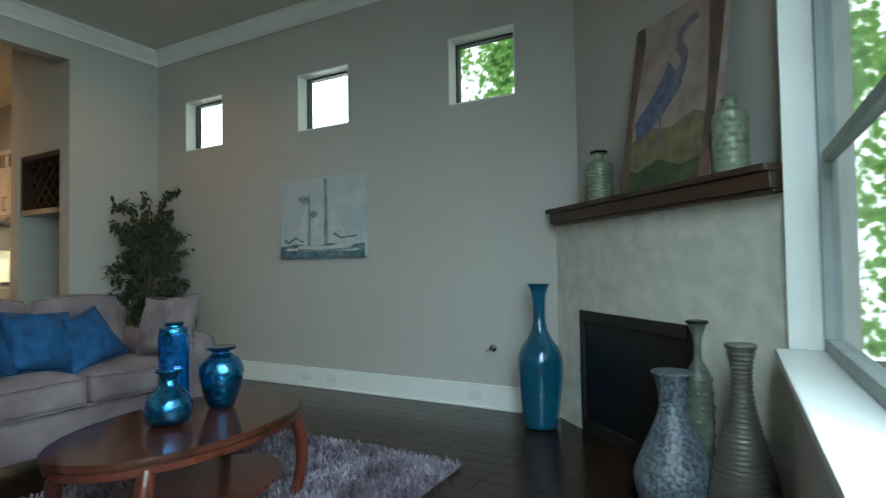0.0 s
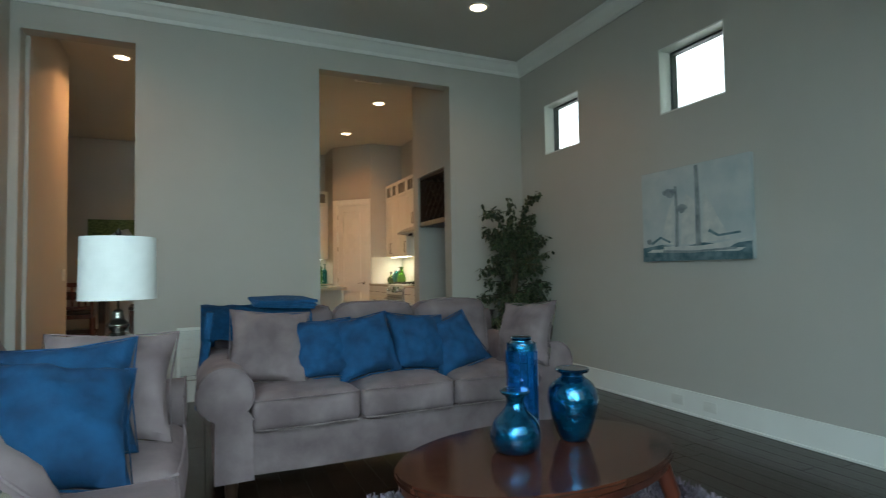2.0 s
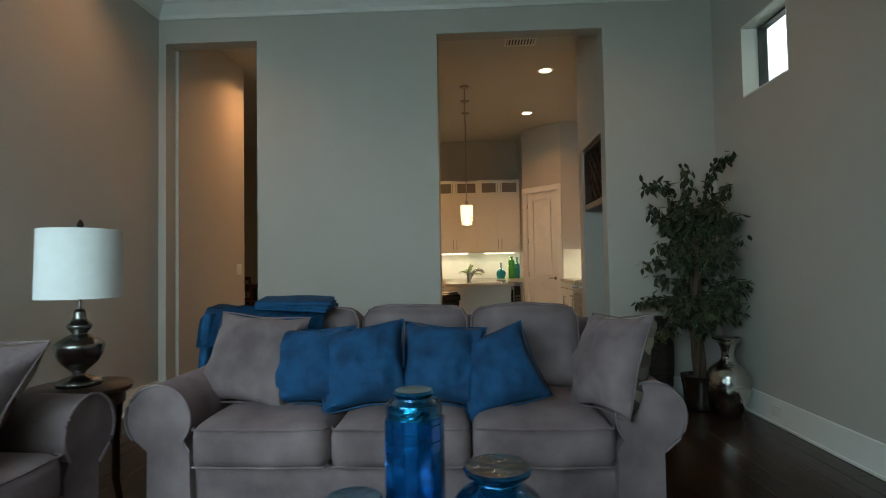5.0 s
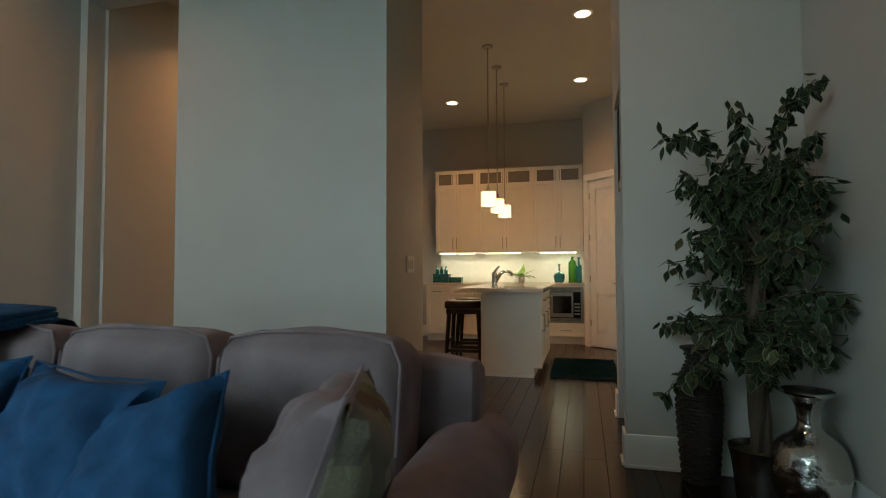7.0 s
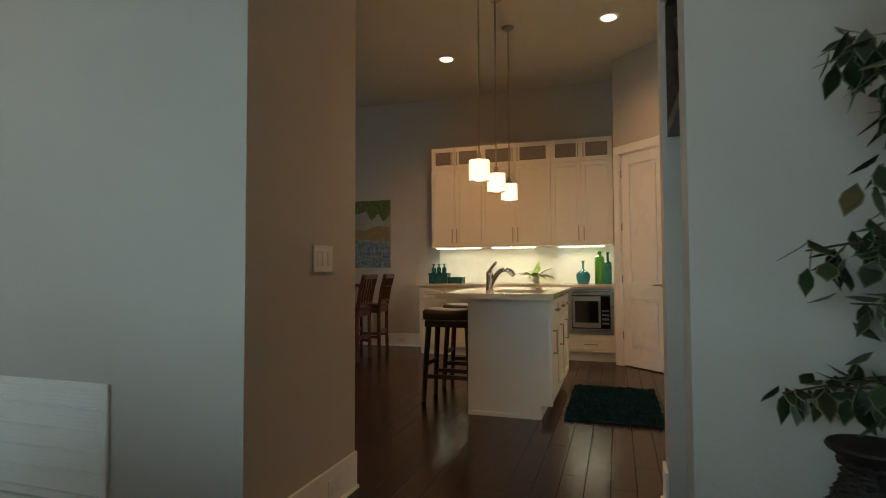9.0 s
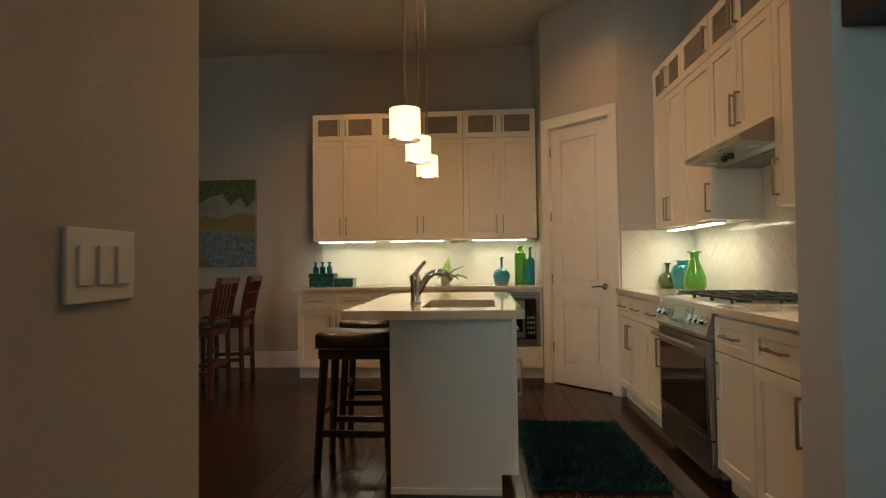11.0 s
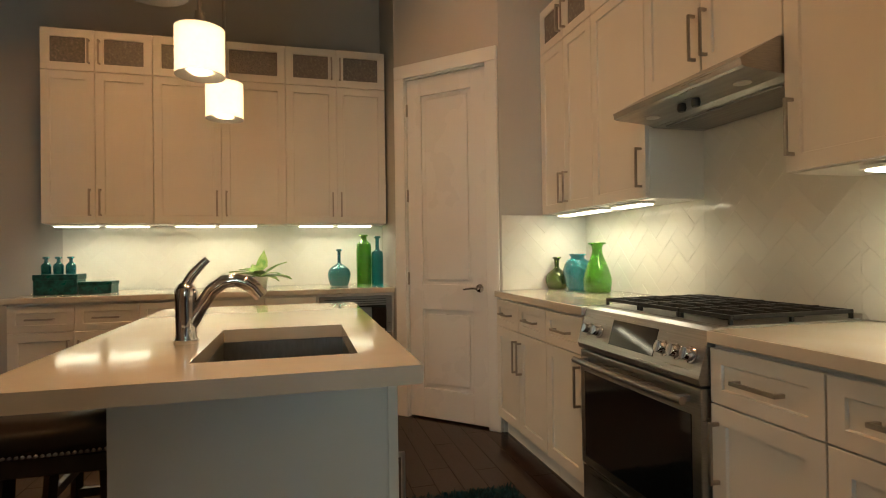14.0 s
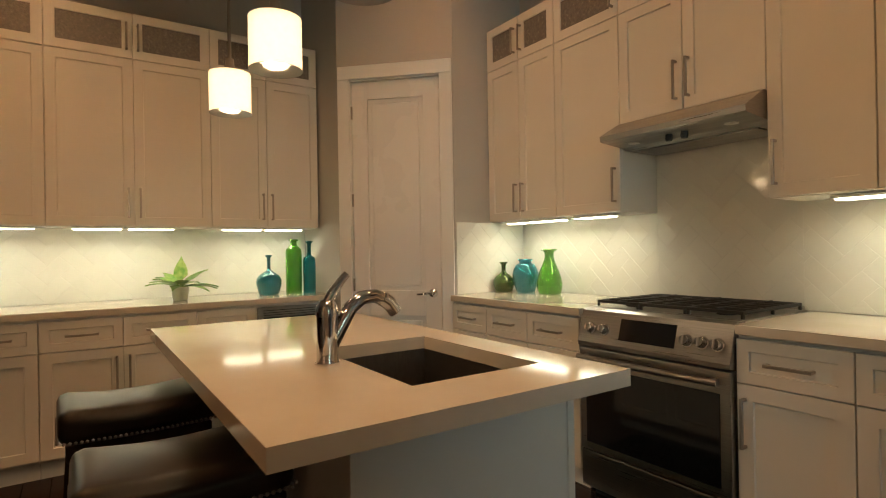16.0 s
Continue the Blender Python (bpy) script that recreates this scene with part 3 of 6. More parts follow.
gas = thing("gas_key_valve", "chrome gas key valve on the wall by the fireplace", "valve", (-1.82, YR - 0.001, 0.47))
part("escutcheon", lathe([(0.001, 0), (0.032, 0), (0.03, 0.006), (0.014, 0.012), (0.012, 0.03), (0.001, 0.031)], 20), CHROME, gas, smooth=True, at=pose(0, 0, 0, 90))
part("key", boxes((-0.045, 0.012, -0.045, -0.03, -0.02, -0.012), bevel=0.003), CHROME, gas)

cv = thing("ceiling_vent", "white slotted ceiling air vent", "vent", (-7.05, 2.25, H - 0.002))
part("frame", boxes((-0.1, -0.08, -0.17, 0.17, -0.012, 0), (0.08, 0.1, -0.17, 0.17, -0.012, 0), (-0.08, 0.08, -0.17, -0.15, -0.012, 0), (-0.08, 0.08, 0.15, 0.17, -0.012, 0)), TRIM, cv)
part("backing", boxes((-0.08, 0.08, -0.15, 0.15, -0.003, 0)), BLACK, cv)
for k in range(9):
    part("slat", boxes((-0.08, 0.08, -0.14 + 0.033 * k, -0.125 + 0.033 * k, -0.011, -0.003)), TRIM, cv)

for cx, cy in CANS + [(-4.85, 2.65), (-4.85, -0.55)]:
    c = thing("recessed_ceiling_light", "round recessed ceiling light, lit", "ceiling light", (cx, cy, H - 0.001), 0, "recessed ceiling lights")
    part("trim_ring", lathe([(0.072, -0.002), (0.074, -0.008), (0.098, -0.006), (0.1, 0)], 32), TRIM, c, smooth=True)
    part("lens", lathe([(0.001, -0.005), (0.072, -0.005), (0.072, -0.001)], 28), GLOWCAN, c)


# ---- fireplace corner ----
FL = math.hypot(1.32, 1.32)
fire = thing("fireplace", "corner fireplace with mottled stone plaster surround", "fireplace", (-1.30, YR - 0.004, 0), -45)
O0, O1, OT = 0.31, 1.36, 0.80
for extent in ((0, O0, 0, 0.28, 0, 1.385), (O1, FL, 0, 0.28, 0, 1.385), (O0, O1, 0, 0.28, OT, 1.385)):
    part("surround_panel", boxes(extent), STUCCO, fire, "mottled cream plaster")
part("firebox", boxes((O0, O1, 0.24, 0.28, 0, OT), (O0, O0 + 0.03, 0.02, 0.24, 0, OT), (O1 - 0.03, O1, 0.02, 0.24, 0, OT), (O0, O1, 0.02, 0.24, OT - 0.03, OT), (O0, O1, 0.02, 0.24, 0, 0.02)), SOOT, fire)
part("firebox_frame", boxes((O0, O0 + 0.045, -0.012, 0.02, 0, OT), (O1 - 0.045, O1, -0.012, 0.02, 0, OT), (O0 + 0.045, O1 - 0.045, -0.02, 0.02, OT - 0.07, OT), (O0 + 0.045, O1 - 0.045, -0.012, 0.02, 0.0, 0.09), bevel=0.004), IRON, fire, "black metal hood and frame")
part("glass_panel", boxes((O0 + 0.045, O1 - 0.045, 0.005, 0.01, 0.09, OT - 0.07)), FIREGLASS, fire)
part("mantel", boxes((0.05, FL + 0.02, -0.115, 0.12, 1.47, 1.5), (0.07, FL + 0.02, -0.09, 0.12, 1.4, 1.47), (0.08, FL + 0.02, -0.07, 0.12, 1.385, 1.4), bevel=0.004), DARKWOOD, fire, "dark espresso wood mantel shelf")
upper = structure("wall_above_fireplace", "grey painted diagonal wall above the mantel", "wall", boxes((0, FL, 0.12, 0.28, 1.5, H)), WALL)
upper.matrix_basis = pose(-1.30, YR - 0.004, 0, 0, 0, -45)
FM = pose(-1.30, YR - 0.004, 0, 0, 0, -45)


def at_fire(a, b, z=0.0):
    return tuple(FM @ Vector((a, b, z)))


def canvas(name, label, w, h, at, rz, tilt, base, shapes, t=0.04):
    e = thing(name, label, "painting", at, rz)
    c = part("canvas", boxes((-w / 2, w / 2, 0, t, 0, h), bevel=0.003), base, e, at=pose(0, 0, 0, tilt))
    for k, (nm, pts, m) in enumerate(shapes):
        bm = bmesh.new()
        f = bm.faces.new([bm.verts.new((u * w - w / 2, -0.0012 - 0.0005 * k, v * h)) for u, v in pts])
        if f.normal.y > 0:
            f.normal_flip()
        r = bmesh.ops.extrude_face_region(bm, geom=[f])
        for v in r["geom"]:
            if isinstance(v, bmesh.types.BMVert):
                v.co.y += 0.0004
        part(nm, bm, m, c)
    return e


def blob(cx, cy, rx, ry, n=14, rough=0.18, seed=0.0, a0=0.0):
    out = []
    for k in range(n):
        a = 6.2832 * k / n
        r = 1 + rough * noise.noise(Vector((math.cos(a) * 1.7 + seed, math.sin(a) * 1.7, seed)))
        x, y = rx * r * math.cos(a), ry * r * math.sin(a)
        out.append((min(1, max(0, cx + x * math.cos(a0) - y * math.sin(a0))), min(1, max(0, cy + x * math.sin(a0) + y * math.cos(a0)))))
    return out


def band(points, width):
    """A tapering brush stroke through the points."""
    left, right = [], []
    for i, (x, y) in enumerate(points):
        a, b = points[max(i - 1, 0)], points[min(i + 1, len(points) - 1)]
        d = math.hypot(b[0] - a[0], b[1] - a[1]) or 1
        w = width * (1 - 0.5 * i / len(points)) / 2
        left.append((x - (b[1] - a[1]) / d * w, y + (b[0] - a[0]) / d * w))
        right.append((x + (b[1] - a[1]) / d * w, y - (b[0] - a[0]) / d * w))
    return left + right[::-1]


P = lambda n, c, s=None, k=10.0: mat("paint_" + n, c, 0.7, second=s, scale=k, bump=0.25, bump_scale=90)
P_MARSH, P_WARM, P_EDGE = P("marsh", (0.13, 0.11, 0.055), (0.24, 0.19, 0.11), 11), P("warm_sky", (0.4, 0.32, 0.27), (0.27, 0.19, 0.16), 6), P("umber", (0.09, 0.06, 0.05), (0.2, 0.11, 0.08), 6)
P_SLATE, P_SLATE2, P_GREEN = P("slate", (0.07, 0.085, 0.16), (0.14, 0.15, 0.22), 18), P("violet_grey", (0.12, 0.11, 0.15), (0.2, 0.18, 0.2), 15), P("deep_green", (0.03, 0.05, 0.03), (0.08, 0.1, 0.04), 10)
P_PALE, P_SEA, P_WHITE, P_INK = P("pale_blue", (0.4, 0.46, 0.48), (0.5, 0.53, 0.53), 5), P("sea", (0.04, 0.11, 0.14), (0.16, 0.24, 0.27), 14), P("off_white", (0.6, 0.6, 0.57), (0.45, 0.48, 0.48), 12), P("ink", (0.13, 0.17, 0.19), (0.3, 0.34, 0.36), 14)
canvas("marsh_painting", "warm canvas painting of a blue-grey shape, leaning on the mantel", 0.66, 0.95, at_fire(1.25, -0.095, 1.502), -45, -9, P_WARM, [
    ("marsh", [(0, 0), (1, 0), (1, 0.3), (0.8, 0.36), (0.55, 0.31), (0.3, 0.35), (0, 0.27)], P_MARSH),
    ("reeds", [(0, 0), (1, 0), (1, 0.12), (0.7, 0.09), (0.45, 0.15), (0.2, 0.1), (0, 0.16)], P_GREEN),
    ("dark_edge", [(0.9, 0), (1, 0), (1, 1), (0.82, 1), (0.87, 0.75), (0.91, 0.4)], P_EDGE),
    ("dark_edge", [(0, 0), (0.12, 0), (0.08, 0.4), (0.14, 0.9), (0.1, 1), (0, 1)], P_EDGE),
    ("body_shape", band([(0.55, 0.62), (0.5, 0.56), (0.4, 0.48), (0.28, 0.41), (0.14, 0.34)], 0.24), P_SLATE),
    ("neck_shape", band([(0.55, 0.55), (0.63, 0.62), (0.64, 0.69), (0.56, 0.76), (0.57, 0.83), (0.64, 0.87), (0.74, 0.88)], 0.09), P_SLATE2),
    ("leg_stroke", band([(0.42, 0.45), (0.44, 0.33), (0.43, 0.2)], 0.035), P_SLATE2),
])


def pot(name, label, category, at, keys, material, neck=None, n=32, extra=None, wall=0.004, wobble=0.0, group=""):
    e = thing(name, label, category, at, 0, group)
    part("body", vessel(keys, n, wall, wobble=wobble), material, e, smooth=True)
    if neck:
        r, z, m = neck
        part("rim", lathe([(r - 0.004, z - 0.006), (r + 0.003, z - 0.008), (r + 0.007, z), (r + 0.003, z + 0.006), (r - 0.004, z + 0.005)], n), m, e, smooth=True)
    if extra:
        extra(e)
    return e


def rings(e, keys, count, z0, z1, material, bead=0.004):
    prof = curve_profile(keys)
    for k in range(count):
        z = z0 + (z1 - z0) * k / (count - 1)
        r = next((a[0] + (b[0] - a[0]) * (z - a[1]) / max(1e-6, b[1] - a[1]) for a, b in zip(prof, prof[1:]) if a[1] <= z <= b[1]), 0.03)
        part("ridge", lathe([(r - 0.002, z - bead * 1.4), (r + bead, z - bead * 0.5), (r + bead, z + bead * 0.5), (r - 0.002, z + bead * 1.4)], 26), material, e, smooth=True)


JARK = [(0.075, 0), (0.082, 0.02), (0.082, 0.2), (0.075, 0.235), (0.045, 0.255), (0.034, 0.275), (0.036, 0.29), (0.05, 0.305)]
pot("ribbed_jar", "grey-green ribbed ceramic jar on the mantel", "jar", at_fire(0.60, -0.02, 1.502), JARK, SAGECER, (0.048, 0.305, DARKMETAL),
    extra=lambda e: rings(e, JARK, 13, 0.02, 0.225, SAGECER, 0.005))
BOTK = [(0.062, 0), (0.07, 0.02), (0.07, 0.23), (0.064, 0.255), (0.036, 0.275), (0.028, 0.29), (0.03, 0.32)]


def scales(e):
    bm = bmesh.new()
    for j in range(7):
        for k in range(9):
            a = 6.2832 * (k + 0.5 * (j % 2)) / 9
            m = Matrix.Translation((0.069 * math.cos(a), 0.069 * math.sin(a), 0.03 + 0.032 * j)) @ Matrix.Rotation(a, 4, "Z") @ Matrix.Diagonal((0.006, 0.021, 0.019, 1))
            bmesh.ops.create_icosphere(bm, subdivisions=1, radius=1, matrix=m)
    tagged(part("relief_scales", bm, SAGECER, e, smooth=True), kind="stuff")


pot("relief_bottle", "sage green ceramic bottle with scale relief on the mantel", "bottle", at_fire(1.66, -0.05, 1.502), BOTK, SAGECER, (0.03, 0.32, SAGECER), extra=scales)

TALL = [(0.09, 0), (0.115, 0.02), (0.13, 0.12), (0.155, 0.36), (0.145, 0.50), (0.085, 0.6), (0.05, 0.68), (0.042, 0.78), (0.05, 0.9), (0.075, 0.97)]
pot("floor_vase", "tall sea-blue glass floor vase by the fireplace", "vase", (-1.35, 3.5, 0.004), TALL, BLUEGLASS, (0.073, 0.97, BLUEGLASS), wall=0.006)
GV = [(0.1, 0), (0.12, 0.02), (0.165, 0.14), (0.16, 0.22), (0.1, 0.36), (0.062, 0.46), (0.058, 0.54), (0.08, 0.63)]
pot("floor_vase", "mottled blue-grey ceramic floor vase", "vase", (-0.415, 2.47, 0.004), GV, GREYCER, (0.08, 0.63, GREYCER), wobble=0.004)
SV = [(0.04, 0), (0.05, 0.02), (0.058, 0.2), (0.062, 0.42), (0.055, 0.58), (0.03, 0.64), (0.018, 0.67), (0.018, 0.75), (0.043, 0.835)]


def studs(e):
    bm = bmesh.new()
    prof = curve_profile(SV)
    for j in range(9):
        z = 0.08 + 0.062 * j
        r = next(a[0] + (b[0] - a[0]) * (z - a[1]) / max(1e-6, b[1] - a[1]) for a, b in zip(prof, prof[1:]) if a[1] <= z <= b[1])
        for k in range(10):
            a = 6.2832 * (k + 0.5 * (j % 2)) / 10
            m = Matrix.Translation((r * math.cos(a), r * math.sin(a), z)) @ Matrix.Rotation(a, 4, "Z") @ Matrix.Diagonal((0.008, 0.012, 0.013, 1))
            bmesh.ops.create_icosphere(bm, subdivisions=1, radius=1, matrix=m)
    tagged(part("studs", bm, CHAMP, e, smooth=True), kind="stuff")


pot("floor_vase", "dark moss ceramic floor vase covered in pale studs", "vase", (-0.32, 2.65, 0.004), SV, GREENCER, (0.043, 0.835, DARKMETAL), extra=studs)
RV = [(0.1, 0), (0.118, 0.02), (0.13, 0.14), (0.112, 0.28), (0.065, 0.45), (0.04, 0.58), (0.038, 0.68), (0.054, 0.775)]
pot("floor_vase", "champagne metal floor vase with fine horizontal ribs", "vase", (-0.15, 2.37, 0.004), RV, CHAMP, (0.054, 0.775, CHAMP), extra=lambda e: rings(e, RV, 40, 0.03, 0.765, CHAMP, 0.004))

canvas("sailing_ship_painting", "pale blue canvas painting of a sailing ship", 1.0, 0.74, (-3.5, YR - 0.046, 1.2), 0, 0, P_PALE, [
    ("sea_band", [(0, 0), (1, 0), (1, 0.17), (0.8, 0.15), (0.6, 0.18), (0.4, 0.14), (0.2, 0.18), (0, 0.15)], P_SEA),
    ("foam", [(0.05, 0.1), (0.9, 0.08), (0.95, 0.11), (0.5, 0.13), (0.1, 0.13)], P_WHITE),
    ("hull", [(0.24, 0.11), (0.8, 0.11), (0.97, 0.2), (0.6, 0.15), (0.22, 0.16)], P_WHITE),
    ("hull_shadow", band([(0.22, 0.105), (0.5, 0.09), (0.88, 0.11)], 0.03), P_INK),
    ("mast", band([(0.56, 0.15), (0.565, 0.5), (0.56, 0.98)], 0.05), P_INK),
    ("mast", band([(0.36, 0.15), (0.37, 0.5), (0.36, 0.8)], 0.035), P_INK),
    ("sail", [(0.4, 0.17), (0.54, 0.17), (0.54, 0.62), (0.46, 0.7), (0.42, 0.5)], P_WHITE),
    ("sail", [(0.6, 0.18), (0.84, 0.2), (0.74, 0.42), (0.62, 0.72)], P_WHITE),
    ("sail", [(0.2, 0.2), (0.34, 0.17), (0.34, 0.68), (0.27, 0.5)], P_WHITE),
    ("brush_mark", blob(0.3, 0.74, 0.07, 0.05, seed=3, rough=0.6), P_INK), ("brush_mark", blob(0.42, 0.55, 0.05, 0.04, seed=5, rough=0.6), P_INK),
    ("brush_mark", blob(0.08, 0.22, 0.03, 0.03, seed=7, rough=0.6), P_INK), ("brush_mark", band([(0.1, 0.19), (0.2, 0.26), (0.3, 0.2)], 0.03), P_SEA),
    ("brush_mark", band([(0.66, 0.3), (0.74, 0.24), (0.92, 0.26)], 0.03), P_SEA),
])


# ---- living room furniture ----
def arm_bm(depth, side):
    prof = [(-0.09, 0.15), (0.09, 0.15), (0.087, 0.44)]
    cx, cz, r = side * 0.04, 0.57, 0.13
    for k in range(19):
        a = radians(-40 + 260 * k / 18)
        prof.append((cx + r * math.cos(a), cz + r * math.sin(a)))
    prof.append((-0.087, 0.44))
    bm = bmesh.new()
    ringsv = []
    for j in range(15):
        y = -depth / 2 + depth * j / 14
        s = 1 - 0.02 * (j in (0, 14))
        ringsv.append([bm.verts.new((x * s + 0.006 * noise.noise(Vector((x * 8, y * 6, z * 8 + side))), y, z + 0.008 * noise.noise(Vector((y * 5, z * 5, x + side))))) for x, z in prof])
    for a, b in zip(ringsv, ringsv[1:]):
        for k in range(len(prof)):
            bm.faces.new((a[k], a[(k + 1) % len(prof)], b[(k + 1) % len(prof)], b[k]))
    bm.faces.new(ringsv[0])
    bm.faces.new(ringsv[-1])
    bmesh.ops.recalc_face_normals(bm, faces=bm.faces[:])
    return bm, [(x, -depth / 2 - 0.004, z) for x, z in prof]


def sofa(label, length, seats, at, rz, depth=0.95):
    e = thing("sofa", label, "sofa", at, rz, "grey velvet sofas")
    half, inner = length / 2, length - 0.5
    part("base", cushion(inner + 0.1, depth - 0.08, 0.23, 0.0, 10, 0.08), VELVET, e, smooth=True, at=pose(0, 0.01, 0.15))
    for sx in (-1, 1):
        for sy in (-1, 1):
            part("leg", lathe([(0.02, 0), (0.026, 0.03), (0.034, 0.16)], 12), DARKWOOD, e, smooth=True, at=pose(sx * (half - 0.16), sy * (depth / 2 - 0.09), 0))
        bm, outline = arm_bm(depth - 0.02, sx)
        arm = part("arm", bm, VELVET, e, smooth=True, at=pose(sx * (half - 0.17), 0, 0))
        part("piping", tube(outline[2:-1], 0.006, 6), VELVET, arm, smooth=True)
    part("back_frame", cushion(length - 0.2, 0.2, 0.68, 0.01, 16, 0.3, 2.0, 0.012), VELVET, e, smooth=True, at=pose(0, depth / 2 - 0.13, 0.19, -5))
    w = inner / seats
    for k in range(seats):
        cx = -inner / 2 + w * (k + 0.5)
        c = part("seat_cushion", cushion(w - 0.006, depth - 0.25, 0.175, 0.035, 18, 0.28, k * 3.1, 0.01), VELVET, e, smooth=True, at=pose(cx, -0.125, 0.365))
        r = (w - 0.02) / 2
        f = -(depth - 0.25) / 2
        for pz in (0.018, 0.162):
            part("piping", tube([(-r, f + 0.04, pz), (-r * 0.97, f + 0.006, pz), (-r * 0.5, f - 0.004, pz), (0, f - 0.006, pz), (r * 0.5, f - 0.004, pz), (r * 0.97, f + 0.006, pz), (r, f + 0.04, pz)], 0.005, 6), VELVET, c, smooth=True)
        b = part("back_cushion", cushion(w - 0.004, 0.24, 0.41, 0.025, 18, 0.3, k * 5.3 + 1, 0.012), VELVET, e, smooth=True, at=pose(cx, depth / 2 - 0.31, 0.525, -12))
        r = w / 2
        part("piping", tube([(-r + 0.012, -0.085, 0.12), (-r + 0.012, -0.095, 0.34), (-r + 0.04, -0.095, 0.395), (-r / 2, -0.095, 0.415), (0, -0.095, 0.42), (r / 2, -0.095, 0.415), (r - 0.04, -0.095, 0.395), (r - 0.012, -0.095, 0.34), (r - 0.012, -0.085, 0.12)], 0.005, 6), VELVET, b, smooth=True)
    return e


sofa("large grey velvet sofa with rolled arms and three seat cushions", 2.16, 3, (-3.8, 1.36, 0), 90, 1.0)
sofa("grey velvet loveseat with rolled arms along the wall", 1.8, 2, (-2.40, -0.23, 0), 180)


def throw_pillow(label, at, rz, tilt, roll, size, material, seed, back=None, t=0.2):
    e = thing("throw_pillow", label, "pillow", (0, 0, 0), 0, "throw pillows")
    e.matrix_basis = pose(*at, 0, 0, rz) @ pose(0, 0, 0, tilt, roll, 0)
    part("cover", pillow(size, size, t, seed), material, e, smooth=True)
    s = size / 2
    part("seam", tube([(-s, 0, 0), (-s * 0.91, 0, s), (-s, 0, 2 * s), (0, 0, s * 1.91), (s, 0, 2 * s), (s * 0.91, 0, s), (s, 0, 0), (0, 0, s * 0.09), (-s, 0, 0)], 0.004, 5), material, e, smooth=True)
    if back:
        part("patterned_back", pillow(size * 0.99, size * 0.99, t, seed), back, e, "brown, cream and ochre patchwork fabric", smooth=True, at=pose(0, 0.012, size * 0.005))
    return e


SX, SZ = -3.53, 0.555
throw_pillow("grey velvet throw pillow on the sofa", (SX - 0.02, 0.62, SZ), 84, -30, 4, 0.44, VELVET, 1.0)
throw_pillow("blue velvet throw pillow on the sofa", (SX - 0.01, 0.93, SZ), 84, -26, -2, 0.36, BLUEV, 2.0)
throw_pillow("blue velvet throw pillow on the sofa", (SX + 0.03, 1.2, SZ), 94, -28, -7, 0.38, BLUEV, 3.0)
throw_pillow("blue velvet throw pillow on the sofa", (SX + 0.0, 1.5, SZ), 90, -27, 5, 0.37, BLUEV, 4.0)
throw_pillow("blue velvet throw pillow, tilted on the sofa", (SX + 0.03, 1.8, SZ - 0.01), 92, -34, -19, 0.37, BLUEV, 5.0)
throw_pillow("grey velvet pillow with patchwork back at the sofa arm", (SX + 0.1, 2.14, SZ), 20, -20, -4, 0.41, VELVET, 6.0, PATCH)
throw_pillow("blue velvet throw pillow on the loveseat", (-2.34, -0.1, SZ - 0.01), 104, -46, 10, 0.46, BLUEV, 7.0)
throw_pillow("blue velvet throw pillow on the loveseat", (-2.58, -0.1, SZ), 92, -34, -3, 0.43, BLUEV, 8.0)
throw_pillow("grey velvet pillow with patchwork back on the loveseat", (-2.72, -0.02, SZ), 90, -36, 2, 0.46, VELVET, 9.0, PATCH)
throw_pillow("grey velvet pillow with patchwork face at the loveseat arm", (-2.05, -0.08, SZ), 228, -40, 8, 0.5, VELVET, 10.0, PATCH)


def throw_blanket():
    e = thing("throw_blanket", "blue knitted throw draped over the sofa back", "blanket", (-3.985, 0.60, 0.035), 90)
    bm = bmesh.new()
    n, m = 26, 40
    path = [(-0.17, 0.74), (-0.13, 0.87), (-0.06, 0.925), (0.06, 0.93), (0.17, 0.905), (0.245, 0.84), (0.26, 0.68), (0.265, 0.52)]
    grid = []
    for j in range(m + 1):
        s = j / m * (len(path) - 1)
        i = min(int(s), len(path) - 2)
        f = s - i
        y, z = (path[i][k] * (1 - f) + path[i + 1][k] * f for k in (0, 1))
        grid.append([bm.verts.new((-0.3 + 0.62 * k / n, y + 0.015 * noise.noise(Vector((k * 0.3, j * 0.15, 0))), z + 0.015 * noise.noise(Vector((k * 0.35, j * 0.2, 4))))) for k in range(n + 1)])
    for a, b in zip(grid, grid[1:]):
        for k in range(n):
            bm.faces.new((a[k], a[k + 1], b[k + 1], b[k]))
    r = bmesh.ops.solidify(bm, geom=bm.faces[:], thickness=0.03)
    part("upper_layer", bm, KNIT, e, smooth=True)
    part("side_drape", cushion(0.05, 0.42, 0.55, 0.0, 10, 0.4, 3, 0.02), KNIT, e, smooth=True, at=pose(-0.31, 0.05, 0.35, 0, 6))
    for k in range(3):
        part("fold", cushion(0.36, 0.26, 0.022, 0.006, 12, 0.45, k, 0.006), KNIT, e, smooth=True, at=pose(0.16, -0.02 - 0.01 * k, 0.915 + 0.014 * k, 4, 4 - k, 5 * k))


throw_blanket()


def oval(a, b, z0, z1, n=56, bevel=0.008):
    return prism([(a * math.cos(6.2832 * k / n), b * math.sin(6.2832 * k / n)) for k in range(n)], z0, z1, bevel)


